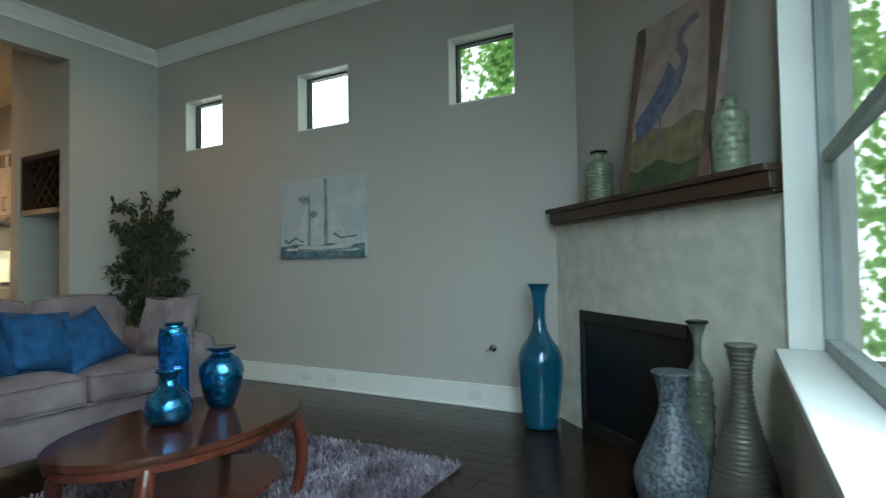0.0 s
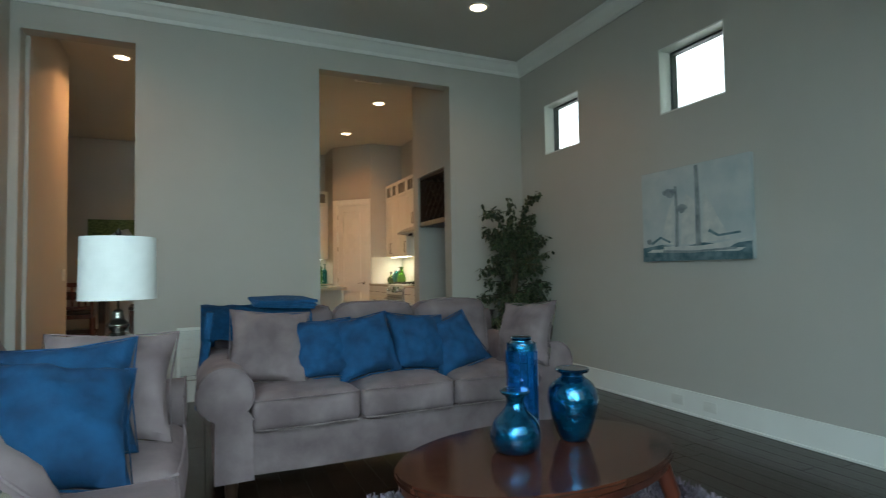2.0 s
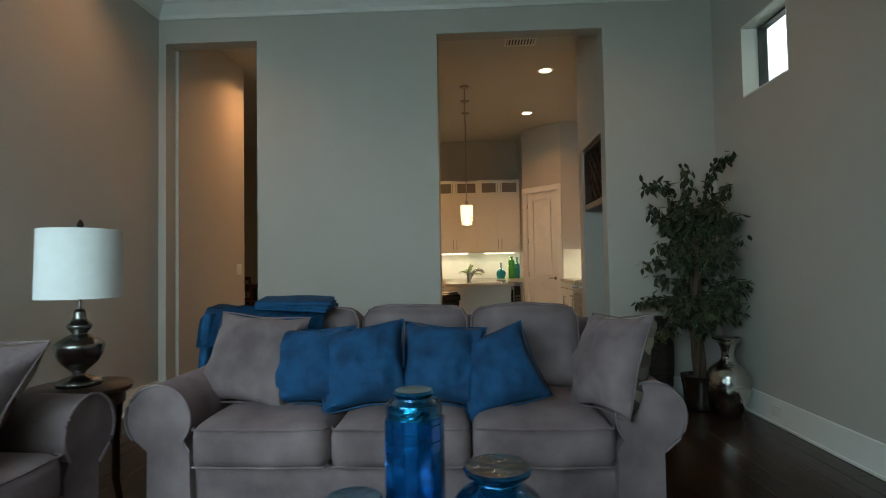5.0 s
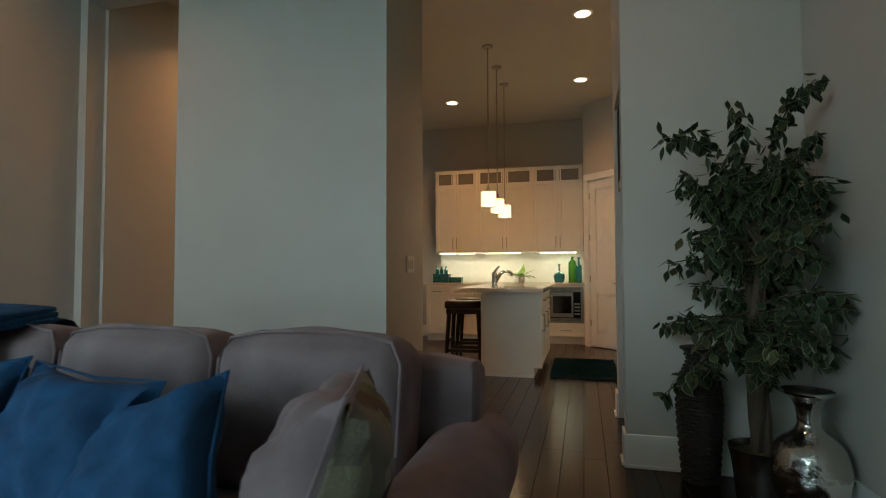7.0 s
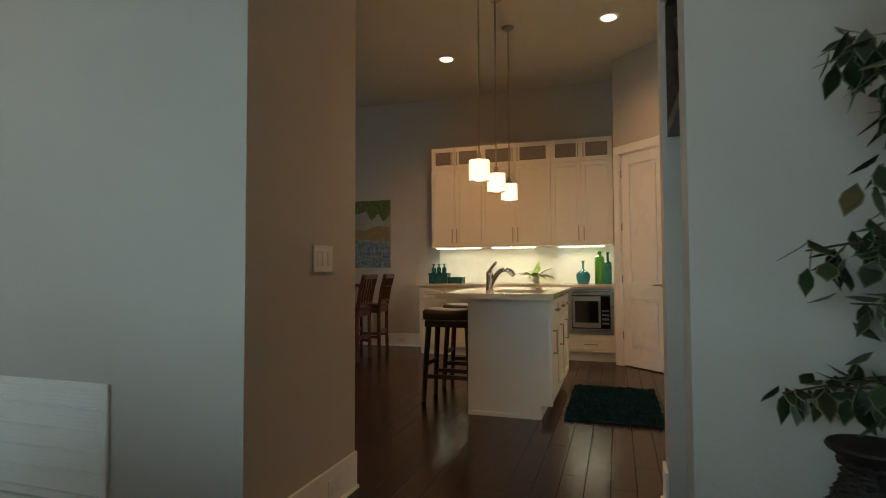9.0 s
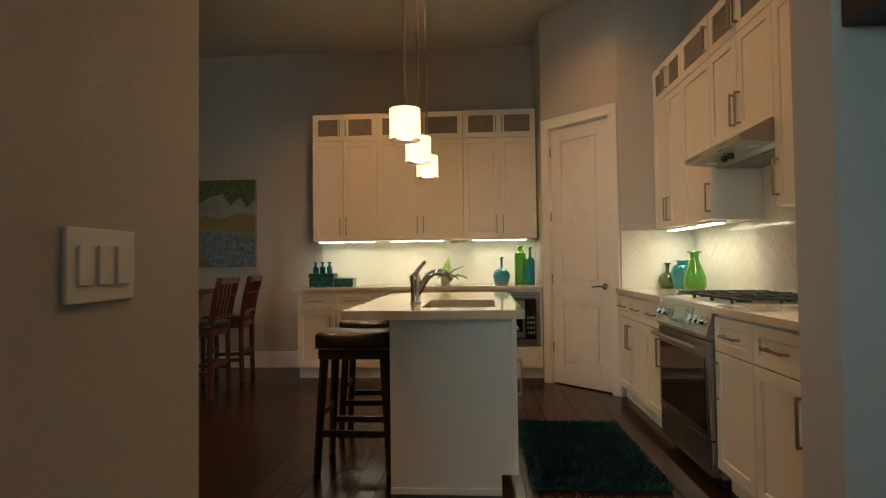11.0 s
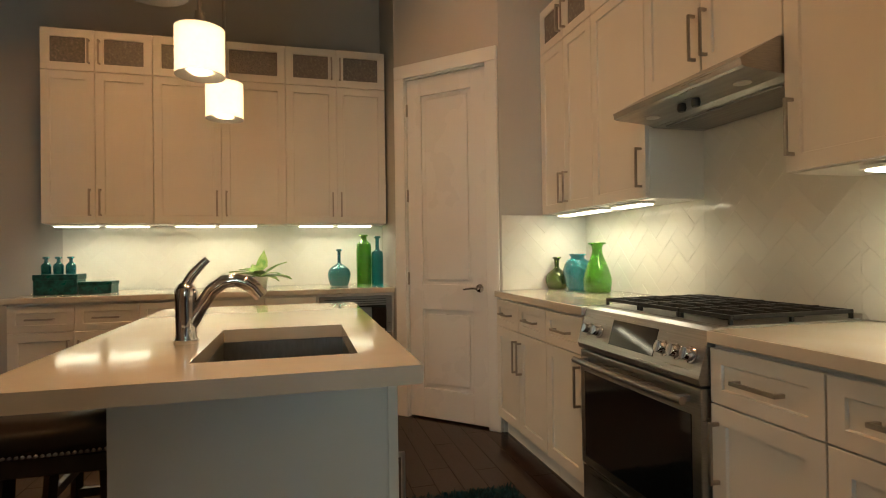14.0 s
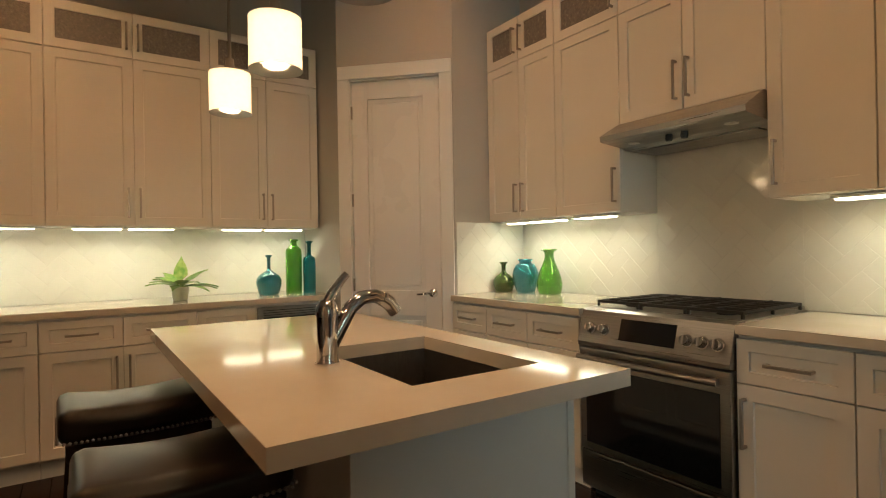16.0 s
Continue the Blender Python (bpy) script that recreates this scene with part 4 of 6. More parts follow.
ct = thing("coffee_table", "oval dark cherry wood coffee table with a lower shelf", "coffee table", (-2.27, 1.49, 0.02), 4)
part("tabletop", oval(0.375, 0.585, 0.41, 0.44), TABLETOP, ct, "glossy dark wood top", smooth=True)
part("apron", oval(0.36, 0.57, 0.375, 0.41, 56, 0.006), CHERRY, ct, smooth=True)
part("lower_shelf", oval(0.30, 0.46, 0.12, 0.14, 48, 0.005), CHERRY, ct, smooth=True)
for sx in (-1, 1):
    for sy in (-1, 1):
        p = [(sx * 0.23, sy * 0.39, 0.385), (sx * 0.25, sy * 0.42, 0.28), (sx * 0.252, sy * 0.425, 0.16), (sx * 0.245, sy * 0.41, 0.07), (sx * 0.24, sy * 0.40, 0)]
        part("leg", tube([(x, y, z) for x, y, z in p], 0.033, 10, taper=0.75), CHERRY, ct, smooth=True)

TZ = 0.462
CYL = [(0.055, 0), (0.062, 0.01), (0.062, 0.355), (0.055, 0.38), (0.04, 0.395), (0.04, 0.41)]


def mosaic(e):
    bm = bmesh.new()
    random.seed(4)
    for k in range(14):
        z = 0.012
        while z < 0.355:
            h = random.uniform(0.015, 0.05)
            a = 6.2832 * k / 14
            m = Matrix.Rotation(a, 4, "Z") @ Matrix.Translation((0.062, 0, 0))
            vs = [bm.verts.new(m @ Vector(p)) for p in ((0.0025, -0.0125, z), (0.0025, 0.0125, z), (0.0025, 0.0125, min(z + h, 0.358)), (0.0025, -0.0125, min(z + h, 0.358)))]
            ws = [bm.verts.new(m @ Vector(p)) for p in ((-0.002, -0.0135, z - 0.001), (-0.002, 0.0135, z - 0.001), (-0.002, 0.0135, min(z + h, 0.358) + 0.001), (-0.002, -0.0135, min(z + h, 0.358) + 0.001))]
            bm.faces.new(vs)
            for q in range(4):
                bm.faces.new((ws[q], ws[(q + 1) % 4], vs[(q + 1) % 4], vs[q]))
            z += h + 0.003
    tagged(part("mosaic_tiles", bm, MOSAIC, e), kind="stuff")


pot("mosaic_vase", "tall cylindrical blue mosaic glass vase on the coffee table", "vase", (-2.42, 1.51, TZ), CYL, GLASSB, (0.037, 0.408, GLASSB), extra=mosaic)
pot("bottle_vase", "squat blue mercury glass vase on the coffee table", "vase", (-2.30, 1.40, TZ), [(0.06, 0), (0.085, 0.015), (0.097, 0.06), (0.085, 0.11), (0.045, 0.155), (0.034, 0.18), (0.036, 0.205), (0.05, 0.225)], GLASSB, (0.05, 0.225, GLASSB), wobble=0.003)
pot("urn_vase", "round blue mercury glass urn vase on the coffee table", "vase", (-2.32, 1.685, TZ), [(0.045, 0), (0.06, 0.012), (0.09, 0.1), (0.102, 0.165), (0.085, 0.22), (0.05, 0.25), (0.045, 0.262), (0.06, 0.278)], GLASSB, (0.062, 0.28, GLASSB), wobble=0.003)


def shag(name, label, x0, x1, y0, y1, material, count, length, seed):
    e = thing(name, label, "rug", ((x0 + x1) / 2, (y0 + y1) / 2, 0.0))
    w, d = (x1 - x0) / 2, (y1 - y0) / 2
    part("backing", boxes((-w, w, -d, d, 0.001, 0.012)), material, e)
    rnd = random.Random(seed)
    verts, faces = [], []
    for _ in range(count):
        x, y = rnd.uniform(-w, w), rnd.uniform(-d, d)
        a = rnd.uniform(0, 6.2832)
        lean, ln = rnd.uniform(0.3, 1.1), length * rnd.uniform(0.6, 1.15)
        dx, dy = math.cos(a) * 0.006, math.sin(a) * 0.006
        b = a + 1.57 + rnd.uniform(-0.6, 0.6) + 2.5 * noise.noise(Vector((x * 2.5, y * 2.5, seed)))
        tx, ty, tz = x + math.cos(b) * ln * lean * 0.7, y + math.sin(b) * ln * lean * 0.7, 0.012 + ln * (1.15 - lean * 0.6)
        i = len(verts)
        verts += [(x - dx, y - dy, 0.01), (x + dx, y + dy, 0.01), (tx + dx * 0.6, ty + dy * 0.6, tz), (tx - dx * 0.6, ty - dy * 0.6, tz)]
        faces.append((i, i + 1, i + 2, i + 3))
    me = bpy.data.meshes.new("shag_fibre")
    me.from_pydata(verts, [], faces)
    me.materials.append(material)
    ob = new("shag_fibre", me)
    ob.parent = e
    tagged(ob, kind="stuff")


shag("shag_rug", "mottled mauve grey shag rug under the coffee table", -3.15, -1.52, 0.55, 2.6, SHAG, 26000, 0.045, 11)

# side table and lamp
st = thing("side_table", "small round dark wood side table between the sofas", "side table", (-3.51, -0.06, 0.028))
part("tabletop", lathe([(0.001, 0.60), (0.19, 0.60), (0.203, 0.61), (0.203, 0.625), (0.195, 0.632), (0.001, 0.632)], 40), DARKWOOD, st, smooth=True)
part("apron", lathe([(0.17, 0.55), (0.175, 0.55), (0.175, 0.6), (0.17, 0.6)], 32), DARKWOOD, st, smooth=True)
for k in range(4):
    a = radians(45 + 90 * k)
    part("leg", tube([(0.155 * math.cos(a), 0.155 * math.sin(a), 0.6), (0.14 * math.cos(a), 0.14 * math.sin(a), 0.4), (0.14 * math.cos(a), 0.14 * math.sin(a), 0.2), (0.18 * math.cos(a), 0.18 * math.sin(a), -0.028)], 0.02, 8, taper=0.7), DARKWOOD, st, smooth=True)
tl = thing("table_lamp", "pewter urn table lamp with a white linen drum shade, unlit", "lamp", (-3.51, -0.06, 0.661))
part("base", lathe(curve_profile([(0.085, 0), (0.088, 0.015), (0.07, 0.03), (0.03, 0.045), (0.028, 0.06), (0.07, 0.1), (0.092, 0.15), (0.09, 0.185), (0.045, 0.215), (0.03, 0.225), (0.045, 0.245), (0.048, 0.26), (0.028, 0.285), (0.022, 0.32), (0.012, 0.33)], 4), 32), PEWTER, tl, smooth=True)
part("stem", tube([(0, 0, 0.32), (0, 0, 0.70)], 0.006, 8), PEWTER, tl)
part("shade", lathe([(0.158, 0.377), (0.165, 0.377), (0.16, 0.674), (0.153, 0.674), (0.158, 0.377)], 48), LINEN, tl, smooth=True)
part("diffuser", lathe([(0.001, 0.655), (0.155, 0.655), (0.155, 0.66), (0.001, 0.66)], 32), LINEN, tl)
part("finial", lathe(curve_profile([(0.006, 0.68), (0.014, 0.695), (0.006, 0.715), (0.001, 0.72)], 4), 14), DARKMETAL, tl, smooth=True)


# potted tree
def ficus():
    rnd = random.Random(5)
    e = thing("potted_ficus_tree", "tall artificial variegated ficus tree in a metal pot", "plant", (-5.58, 3.44, 0))
    part("pot", vessel([(0.1, 0), (0.115, 0.02), (0.135, 0.2), (0.15, 0.27)], 26, 0.006), PEWTER, e, smooth=True)
    part("moss", lathe([(0.001, 0.22), (0.135, 0.22), (0.12, 0.245), (0.001, 0.255)], 20, wobble=0.01), SOIL, e, smooth=True)
    trunk = bmesh.new()
    for k in range(3):
        a = 2.1 * k
        tube([(0.03 * math.cos(a + z * 4), 0.03 * math.sin(a + z * 4) - 0.01, z) for z in (0.2, 0.4, 0.6, 0.8, 1.0, 1.2)], 0.03, 8, trunk, 0.5)
    part("trunk", trunk, BARK, e, smooth=True)
    tips = []
    limbs = bmesh.new()
    for k in range(84):
        a = rnd.uniform(0, 6.2832)
        z0 = rnd.uniform(0.68, 1.45)
        ln = rnd.uniform(0.22, 0.47) * (1.0 if z0 < 1.2 else 0.8)
        rise = rnd.uniform(0.05, 0.5) if z0 > 0.95 else rnd.uniform(-0.12, 0.2)
        pts = []
        for s in range(6):
            u = s / 5
            x, y = math.cos(a + u * 0.5) * ln * u, math.sin(a + u * 0.5) * ln * u
            x, y = max(x, -0.31), min(y, 0.29)
            pts.append((x, y, z0 + rise * u - 0.1 * u * u))
        tube(pts, 0.007, 5, limbs, 0.3)
        tips.append(pts)
    arch = [(0.0, 0.0, 1.2), (0.03, 0.03, 1.55), (0.06, 0.08, 1.78), (0.1, 0.15, 1.92), (0.14, 0.22, 1.98)]
    tube(arch, 0.008, 5, limbs, 0.3)
    tips += [arch, arch, [(0, 0, 1.2), (0.03, -0.12, 1.55), (0.06, -0.25, 1.74), (0.1, -0.36, 1.78), (0.12, -0.45, 1.72)], [(0, 0, 1.3), (0.03, -0.03, 1.6), (0.06, -0.08, 1.82), (0.1, -0.12, 1.9)], [(0, 0, 1.2), (0.02, -0.08, 1.5), (0.05, -0.18, 1.7), (0.1, -0.28, 1.78), (0.12, -0.36, 1.74)]]
    tagged(part("branching", limbs, BARK, e), kind="stuff")
    verts, faces, mats = [], [], []
    for pts in tips:
        for _ in range(44):
            s = rnd.uniform(0.25, 1) * (len(pts) - 1)
            i = min(int(s), len(pts) - 2)
            c = Vector(pts[i]).lerp(Vector(pts[i + 1]), s - i) + Vector((rnd.gauss(0, 0.022), rnd.gauss(0, 0.022), rnd.gauss(0, 0.022)))
            c.x, c.y = max(c.x, -0.31), min(c.y, 0.28)
            ln, wd = rnd.uniform(0.055, 0.085), rnd.uniform(0.015, 0.022)
            d = Vector((rnd.uniform(-1, 1), rnd.uniform(-1, 1), rnd.uniform(-1.3, 0.3))).normalized()
            side = d.cross(Vector((rnd.uniform(-0.4, 0.4), rnd.uniform(-0.4, 0.4), 1))).normalized()
            up = side.cross(d)
            i0 = len(verts)
            inner = [(0, 0.04), (0.8, 0.3), (0.84, 0.55), (0, 0.94), (-0.84, 0.55), (-0.8, 0.3)]
            outer = [(0, 0.0), (0.95, 0.28), (1.0, 0.55), (0, 1.0), (-1.0, 0.55), (-0.95, 0.28)]
            for grp in (inner, outer):
                for a, b in grp:
                    verts.append(c + d * ln * b + side * wd * a - up * (0.008 * abs(a) + 0.02 * b * b))
            faces.append([i0 + q for q in range(6)])
            mats.append(0)
            for q in range(6):
                faces.append([i0 + q, i0 + 6 + q, i0 + 6 + (q + 1) % 6, i0 + (q + 1) % 6])
                mats.append(1)
    me = bpy.data.meshes.new("crown")
    me.from_pydata(verts, [], faces)
    me.materials.append(LEAF)
    me.materials.append(LEAFEDGE)
    me.polygons.foreach_set("material_index", mats)
    ob = new("crown", me)
    ob.parent = e


ficus()
WK = [(0.075, 0), (0.085, 0.02), (0.1, 0.2), (0.11, 0.4), (0.1, 0.52), (0.06, 0.62), (0.055, 0.65), (0.085, 0.7)]


def weave(e):
    bm = bmesh.new()
    prof = curve_profile(WK)
    rnd = random.Random(2)
    for j in range(34):
        z = 0.02 + 0.0195 * j
        r = next((a[0] + (b[0] - a[0]) * (z - a[1]) / max(1e-6, b[1] - a[1]) for a, b in zip(prof, prof[1:]) if a[1] <= z <= b[1]), 0.08)
        tube([((r + 0.005 * (1 if (k + j) % 2 else -1)) * math.cos(6.2832 * k / 24), (r + 0.005 * (1 if (k + j) % 2 else -1)) * math.sin(6.2832 * k / 24), z + rnd.uniform(-0.002, 0.002)) for k in range(25)], 0.007, 5, bm)
    tagged(part("weave", bm, WICKER, e, smooth=True), kind="stuff")


pot("wicker_vase", "tall black woven wicker floor vase", "vase", (-5.82, 3.21, 0.0), WK, WICKER, (0.085, 0.7, WICKER), extra=weave)
pot("silver_vase", "hammered silver floor vase with a flared neck", "vase", (-5.42, 3.58, 0.0), [(0.07, 0), (0.085, 0.015), (0.14, 0.14), (0.155, 0.24), (0.13, 0.34), (0.055, 0.41), (0.045, 0.46), (0.06, 0.53), (0.1, 0.575)], SILVER, (0.1, 0.575, SILVER), wobble=0.003)

# open entry door, folded back towards the wall
ed = thing("door_2", "white painted entry door standing open, with a chrome knob", "door", (-3.68, -1.2, 0), -91)
ed["kind"] = "structure"
part("leaf", boxes((0, 0.91, 0, 0.045, 0.01, 2.44), bevel=0.002), DOORP, ed)
part("latch_plate", boxes((-0.003, 0, 0.01, 0.035, 0.93, 1.03)), NICKEL, ed)
kn = part("knob", lathe(curve_profile([(0.03, 0), (0.03, 0.006), (0.012, 0.012), (0.012, 0.035), (0.028, 0.05), (0.03, 0.062), (0.001, 0.075)], 4), 24), CHROME, ed, smooth=True, at=pose(0.065, 0.045, 0.98, -90))


# ceiling fan
cf = thing("ceiling_fan", "dark bronze ceiling fan, still", "ceiling fan", (-2.6, 1.3, 0))
part("downrod", tube([(0, 0, H - 0.001), (0, 0, 3.28)], 0.014, 10), DARKMETAL, cf)
part("canopy", lathe([(0.03, H - 0.08), (0.07, H - 0.03), (0.075, H - 0.001)], 24), DARKMETAL, cf, smooth=True)
part("motor", lathe(curve_profile([(0.06, 3.1), (0.11, 3.13), (0.12, 3.2), (0.09, 3.26), (0.03, 3.29)], 5), 28), DARKMETAL, cf, smooth=True)
for k in range(5):
    part("blade", boxes((0.16, 0.72, -0.065, 0.065, -0.004, 0.004), (0.08, 0.2, -0.015, 0.015, -0.008, 0.0)), DARKWOOD, cf, at=pose(0, 0, 3.2, 0, 0, 141 + 72 * k) @ pose(0, 0, 0, 10))


# ---- kitchen ----
def pull(length, vertical):
    h = length / 2
    if vertical:
        rows = [(-0.006, 0.006, -0.036, -0.026, -h, h), (-0.006, 0.006, -0.027, 0.0, -h, -h + 0.012), (-0.006, 0.006, -0.027, 0.0, h - 0.012, h)]
    else:
        rows = [(-h, h, -0.036, -0.026, -0.006, 0.006), (-h, -h + 0.012, -0.027, 0.0, -0.006, 0.006), (h - 0.012, h, -0.027, 0.0, -0.006, 0.006)]
    return boxes(*rows, bevel=0.0015)


def shaker(w, h, rail=0.06, glass=False):
    """A shaker front in one piece: its lower left corner at the origin, its face to -y."""
    t, c, d = 0.02, 0.0015, 0.009
    def ring(x0, x1, z0, z1, y):
        return [bm.verts.new(p) for p in ((x0, y, z0), (x1, y, z0), (x1, y, z1), (x0, y, z1))]
    bm = bmesh.new()
    steps = [ring(0, w, 0, h, 0), ring(0, w, 0, h, -t + c), ring(c, w - c, c, h - c, -t), ring(rail, w - rail, rail, h - rail, -t),
             ring(rail + 0.003, w - rail - 0.003, rail + 0.003, h - rail - 0.003, -0.001 if glass else -t + d)]
    if glass:
        steps.append(steps[0])
    for a, b in zip(steps, steps[1:]):
        for k in range(4):
            bm.faces.new((a[k], a[(k + 1) % 4], b[(k + 1) % 4], b[k]))
    if not glass:
        bm.faces.new(steps[-1])
        bm.faces.new(steps[0][::-1])
    bmesh.ops.recalc_face_normals(bm, faces=bm.faces[:])
    return bm


G = 0.0025


def front(e, name, x0, x1, z0, z1, handle=None, rail=0.055, glass=False):
    d = part(name, shaker(x1 - x0 - 2 * G, z1 - z0 - 2 * G, rail, glass), CAB, e, at=pose(x0 + G, -0.001, z0 + G))
    w, h = x1 - x0 - 2 * G, z1 - z0 - 2 * G
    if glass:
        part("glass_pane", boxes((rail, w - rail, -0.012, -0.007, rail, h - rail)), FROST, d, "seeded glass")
    if handle == "centre":
        part("handle", pull(min(0.16, w * 0.55), False), NICKEL, d, "satin nickel bar pull", at=pose(w / 2, -0.02, h / 2))
    elif handle:
        side, where, ln = handle
        hx = w - 0.03 if side == "r" else 0.03
        hz = 0.05 + ln / 2 if where == "low" else h - 0.05 - ln / 2
        part("handle", pull(ln, True), NICKEL, d, "satin nickel bar pull", at=pose(hx, -0.02, hz))
    return d


def upper_cabinet(x0s, at, rz, z0, z1=2.785, top=2.49, depth=0.33, sides=None, low=True):
    """x0s: seams of the doors, from left to right."""
    e = thing("upper_cabinet", "cream white shaker wall cabinet with glass-topped doors" if top else "cream white shaker wall cabinet", "cabinet", at, rz, "upper cabinets")
    part("body", boxes((x0s[0] + 0.001, x0s[-1] - 0.001, 0, depth, z0, z1), bevel=0.0015), CAB, e)
    for k, (a, b) in enumerate(zip(x0s, x0s[1:])):
        side = (sides or ("rl" if len(x0s) > 2 else "r"))[k]
        front(e, "door", a, b, z0 + 0.002, top or z1, (side, "low", 0.19))
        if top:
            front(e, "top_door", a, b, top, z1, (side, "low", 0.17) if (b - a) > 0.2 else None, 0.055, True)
    return e


XU = XB + 0.33 + 0.002
for seams, sd in (([0.235, 0.57, 0.94], "rl"), ([0.94, 1.40, 1.86], "rl"), ([1.86, 2.24, 2.625], "rl")):
    upper_cabinet([s - seams[0] for s in seams], (XU, seams[0], 0), 90, 1.42, sides=sd)
YU = YK - 0.305 - 0.002
for seams, z0, sd in (([-10.375, -10.05, -9.725], 1.425, "rl"), ([-9.725, -9.25], 1.425, "r"), ([-9.25, -8.88, -8.5], 1.895, "rl"), ([-8.5, -8.12, -7.74], 1.43, "lr"), ([-7.74, -7.46, -7.18], 1.43, "rl")):
    upper_cabinet([s - seams[0] for s in seams], (seams[0], YU, 0), 0, z0, depth=0.305, sides=sd)


def base_cabinet(x0s, at, rz, depth=0.6, drawers=True, sides=None, label="cream white shaker base cabinet with drawers"):
    e = thing("base_cabinet", label, "cabinet", at, rz, "base cabinets")
    part("body", boxes((x0s[0] + 0.001, x0s[-1] - 0.001, 0, depth, 0.1, 0.89), bevel=0.0015), CAB, e)
    part("toe_kick", boxes((x0s[0] + 0.001, x0s[-1] - 0.001, 0.045, 0.06, 0.0, 0.1)), TRIM, e)
    for k, (a, b) in enumerate(zip(x0s, x0s[1:])):
        side = (sides or "rlrl")[k]
        front(e, "drawer", a, b, 0.705, 0.878, "centre", 0.045)
        front(e, "door", a, b, 0.115, 0.705, (side, "high", 0.19), 0.058)
    return e


XBASE = XB + 0.6 + 0.002
base_cabinet([0, 0.38, 0.76], (XBASE, 0.15, 0), 90, sides="rl")
base_cabinet([0, 0.4, 0.8], (XBASE, 0.91, 0), 90, sides="rl")
base_cabinet([0, 0.355], (XBASE, 1.71, 0), 90, sides="r")
YBASE = YK - 0.64 - 0.002
base_cabinet([0, 0.365, 0.73], (-10.375, YBASE, 0), 0, 0.64, sides="rl")
base_cabinet([0, 0.385], (-9.645, YBASE, 0), 0, 0.64, sides="r")
base_cabinet([0, 0.385, 0.785], (-8.475, YBASE, 0), 0, 0.64, sides="lr")
base_cabinet([0, 0.505], (-7.69, YBASE, 0), 0, 0.64, sides="l")

# microwave unit in the back run
mu = thing("microwave_cabinet", "cream white base cabinet housing the microwave above a drawer", "cabinet", (XBASE, 2.065, 0), 90)
part("body", boxes((0.001, 0.571, 0, 0.6, 0.1, 0.32), (0.001, 0.02, 0, 0.6, 0.32, 0.89), (0.552, 0.571, 0, 0.6, 0.32, 0.89), (0.02, 0.552, 0, 0.6, 0.87, 0.89)), CAB, mu)
part("toe_kick", boxes((0.001, 0.571, 0.045, 0.06, 0, 0.1)), TRIM, mu)
front(mu, "drawer", 0, 0.572, 0.115, 0.31, "centre", 0.045)
mw = thing("microwave", "stainless steel built-in microwave with louvred trim", "microwave", (XBASE, 2.065, 0), 90)
part("case", boxes((0.03, 0.542, 0.01, 0.45, 0.34, 0.86)), BLACK, mw)
part("trim_frame", boxes((0.021, 0.06, -0.015, 0.01, 0.325, 0.868), (0.511, 0.551, -0.015, 0.01, 0.325, 0.868), (0.06, 0.511, -0.015, 0.01, 0.325, 0.345), (0.06, 0.511, -0.015, 0.01, 0.848, 0.868), bevel=0.002), STEEL, mw)
for z0 in (0.35, 0.80):
    for k in range(3):
        part("louvre", boxes((0.06, 0.511, -0.012, 0.008, z0 + 0.016 * k, z0 + 0.010 + 0.016 * k)), STEEL, mw)
part("door", boxes((0.07, 0.40, -0.022, 0.0, 0.41, 0.785), bevel=0.003), STEEL, mw)
part("window", boxes((0.1, 0.375, -0.025, -0.0221, 0.47, 0.73)), BLACKGLASS, mw)
part("control_panel", boxes((0.405, 0.505, -0.022, 0.0, 0.41, 0.785), bevel=0.003), BLACKGLASS, mw)
for k in range(4):
    for j in range(3):
        part("button", boxes((0.418 + 0.028 * j, 0.438 + 0.028 * j, -0.0235, -0.0221, 0.45 + 0.05 * k, 0.475 + 0.05 * k)), STEEL, mw)

solid("back_worktop", "cream quartz worktop along the back wall", "worktop", boxes((XB + 0.002, -11.045, 0.11, 2.637, 0.892, 0.93), bevel=0.003, seg=2), QUARTZ, smooth=False)
solid("side_worktop", "cream quartz worktop beside the range", "worktop", boxes((-10.377, -9.245, YBASE - 0.035, YK - 0.004, 0.892, 0.93), bevel=0.003, seg=2), QUARTZ, smooth=False)
solid("side_worktop", "cream quartz worktop beside the range", "worktop", boxes((-8.47, -7.185, YBASE - 0.035, YK - 0.004, 0.892, 0.93), bevel=0.003, seg=2), QUARTZ, smooth=False)

# range
rg = thing("range_cooker", "stainless steel slide-in gas range with black oven glass", "range", (-9.236, YBASE, 0), 0)
W = 0.757
part("body", boxes((0.002, W, 0.005, 0.62, 0.05, 0.9), bevel=0.002), STEEL, rg)
part("plinth", boxes((0.02, W - 0.02, 0.03, 0.3, 0.0, 0.05)), BLACK, rg)
od = part("oven_door", boxes((0.004, W - 0.002, -0.05, 0.004, 0.245, 0.745), bevel=0.006, seg=2), STEEL, rg)
part("oven_window", boxes((0.045, W - 0.045, -0.054, -0.0501, 0.285, 0.655)), BLACKGLASS, od)
part("handle", tube([(0.03, -0.095, 0.705), (0.2, -0.1, 0.705), (W / 2, -0.102, 0.705), (W - 0.2, -0.1, 0.705), (W - 0.03, -0.095, 0.705)], 0.014, 10), STEEL, od, smooth=True)
for hx in (0.06, W - 0.06):
    part("handle_mount", boxes((hx - 0.012, hx + 0.012, -0.095, -0.05, 0.695, 0.715)), STEEL, od)
part("warming_drawer", boxes((0.004, W - 0.002, -0.045, 0.004, 0.06, 0.238), bevel=0.005, seg=2), STEEL, rg)
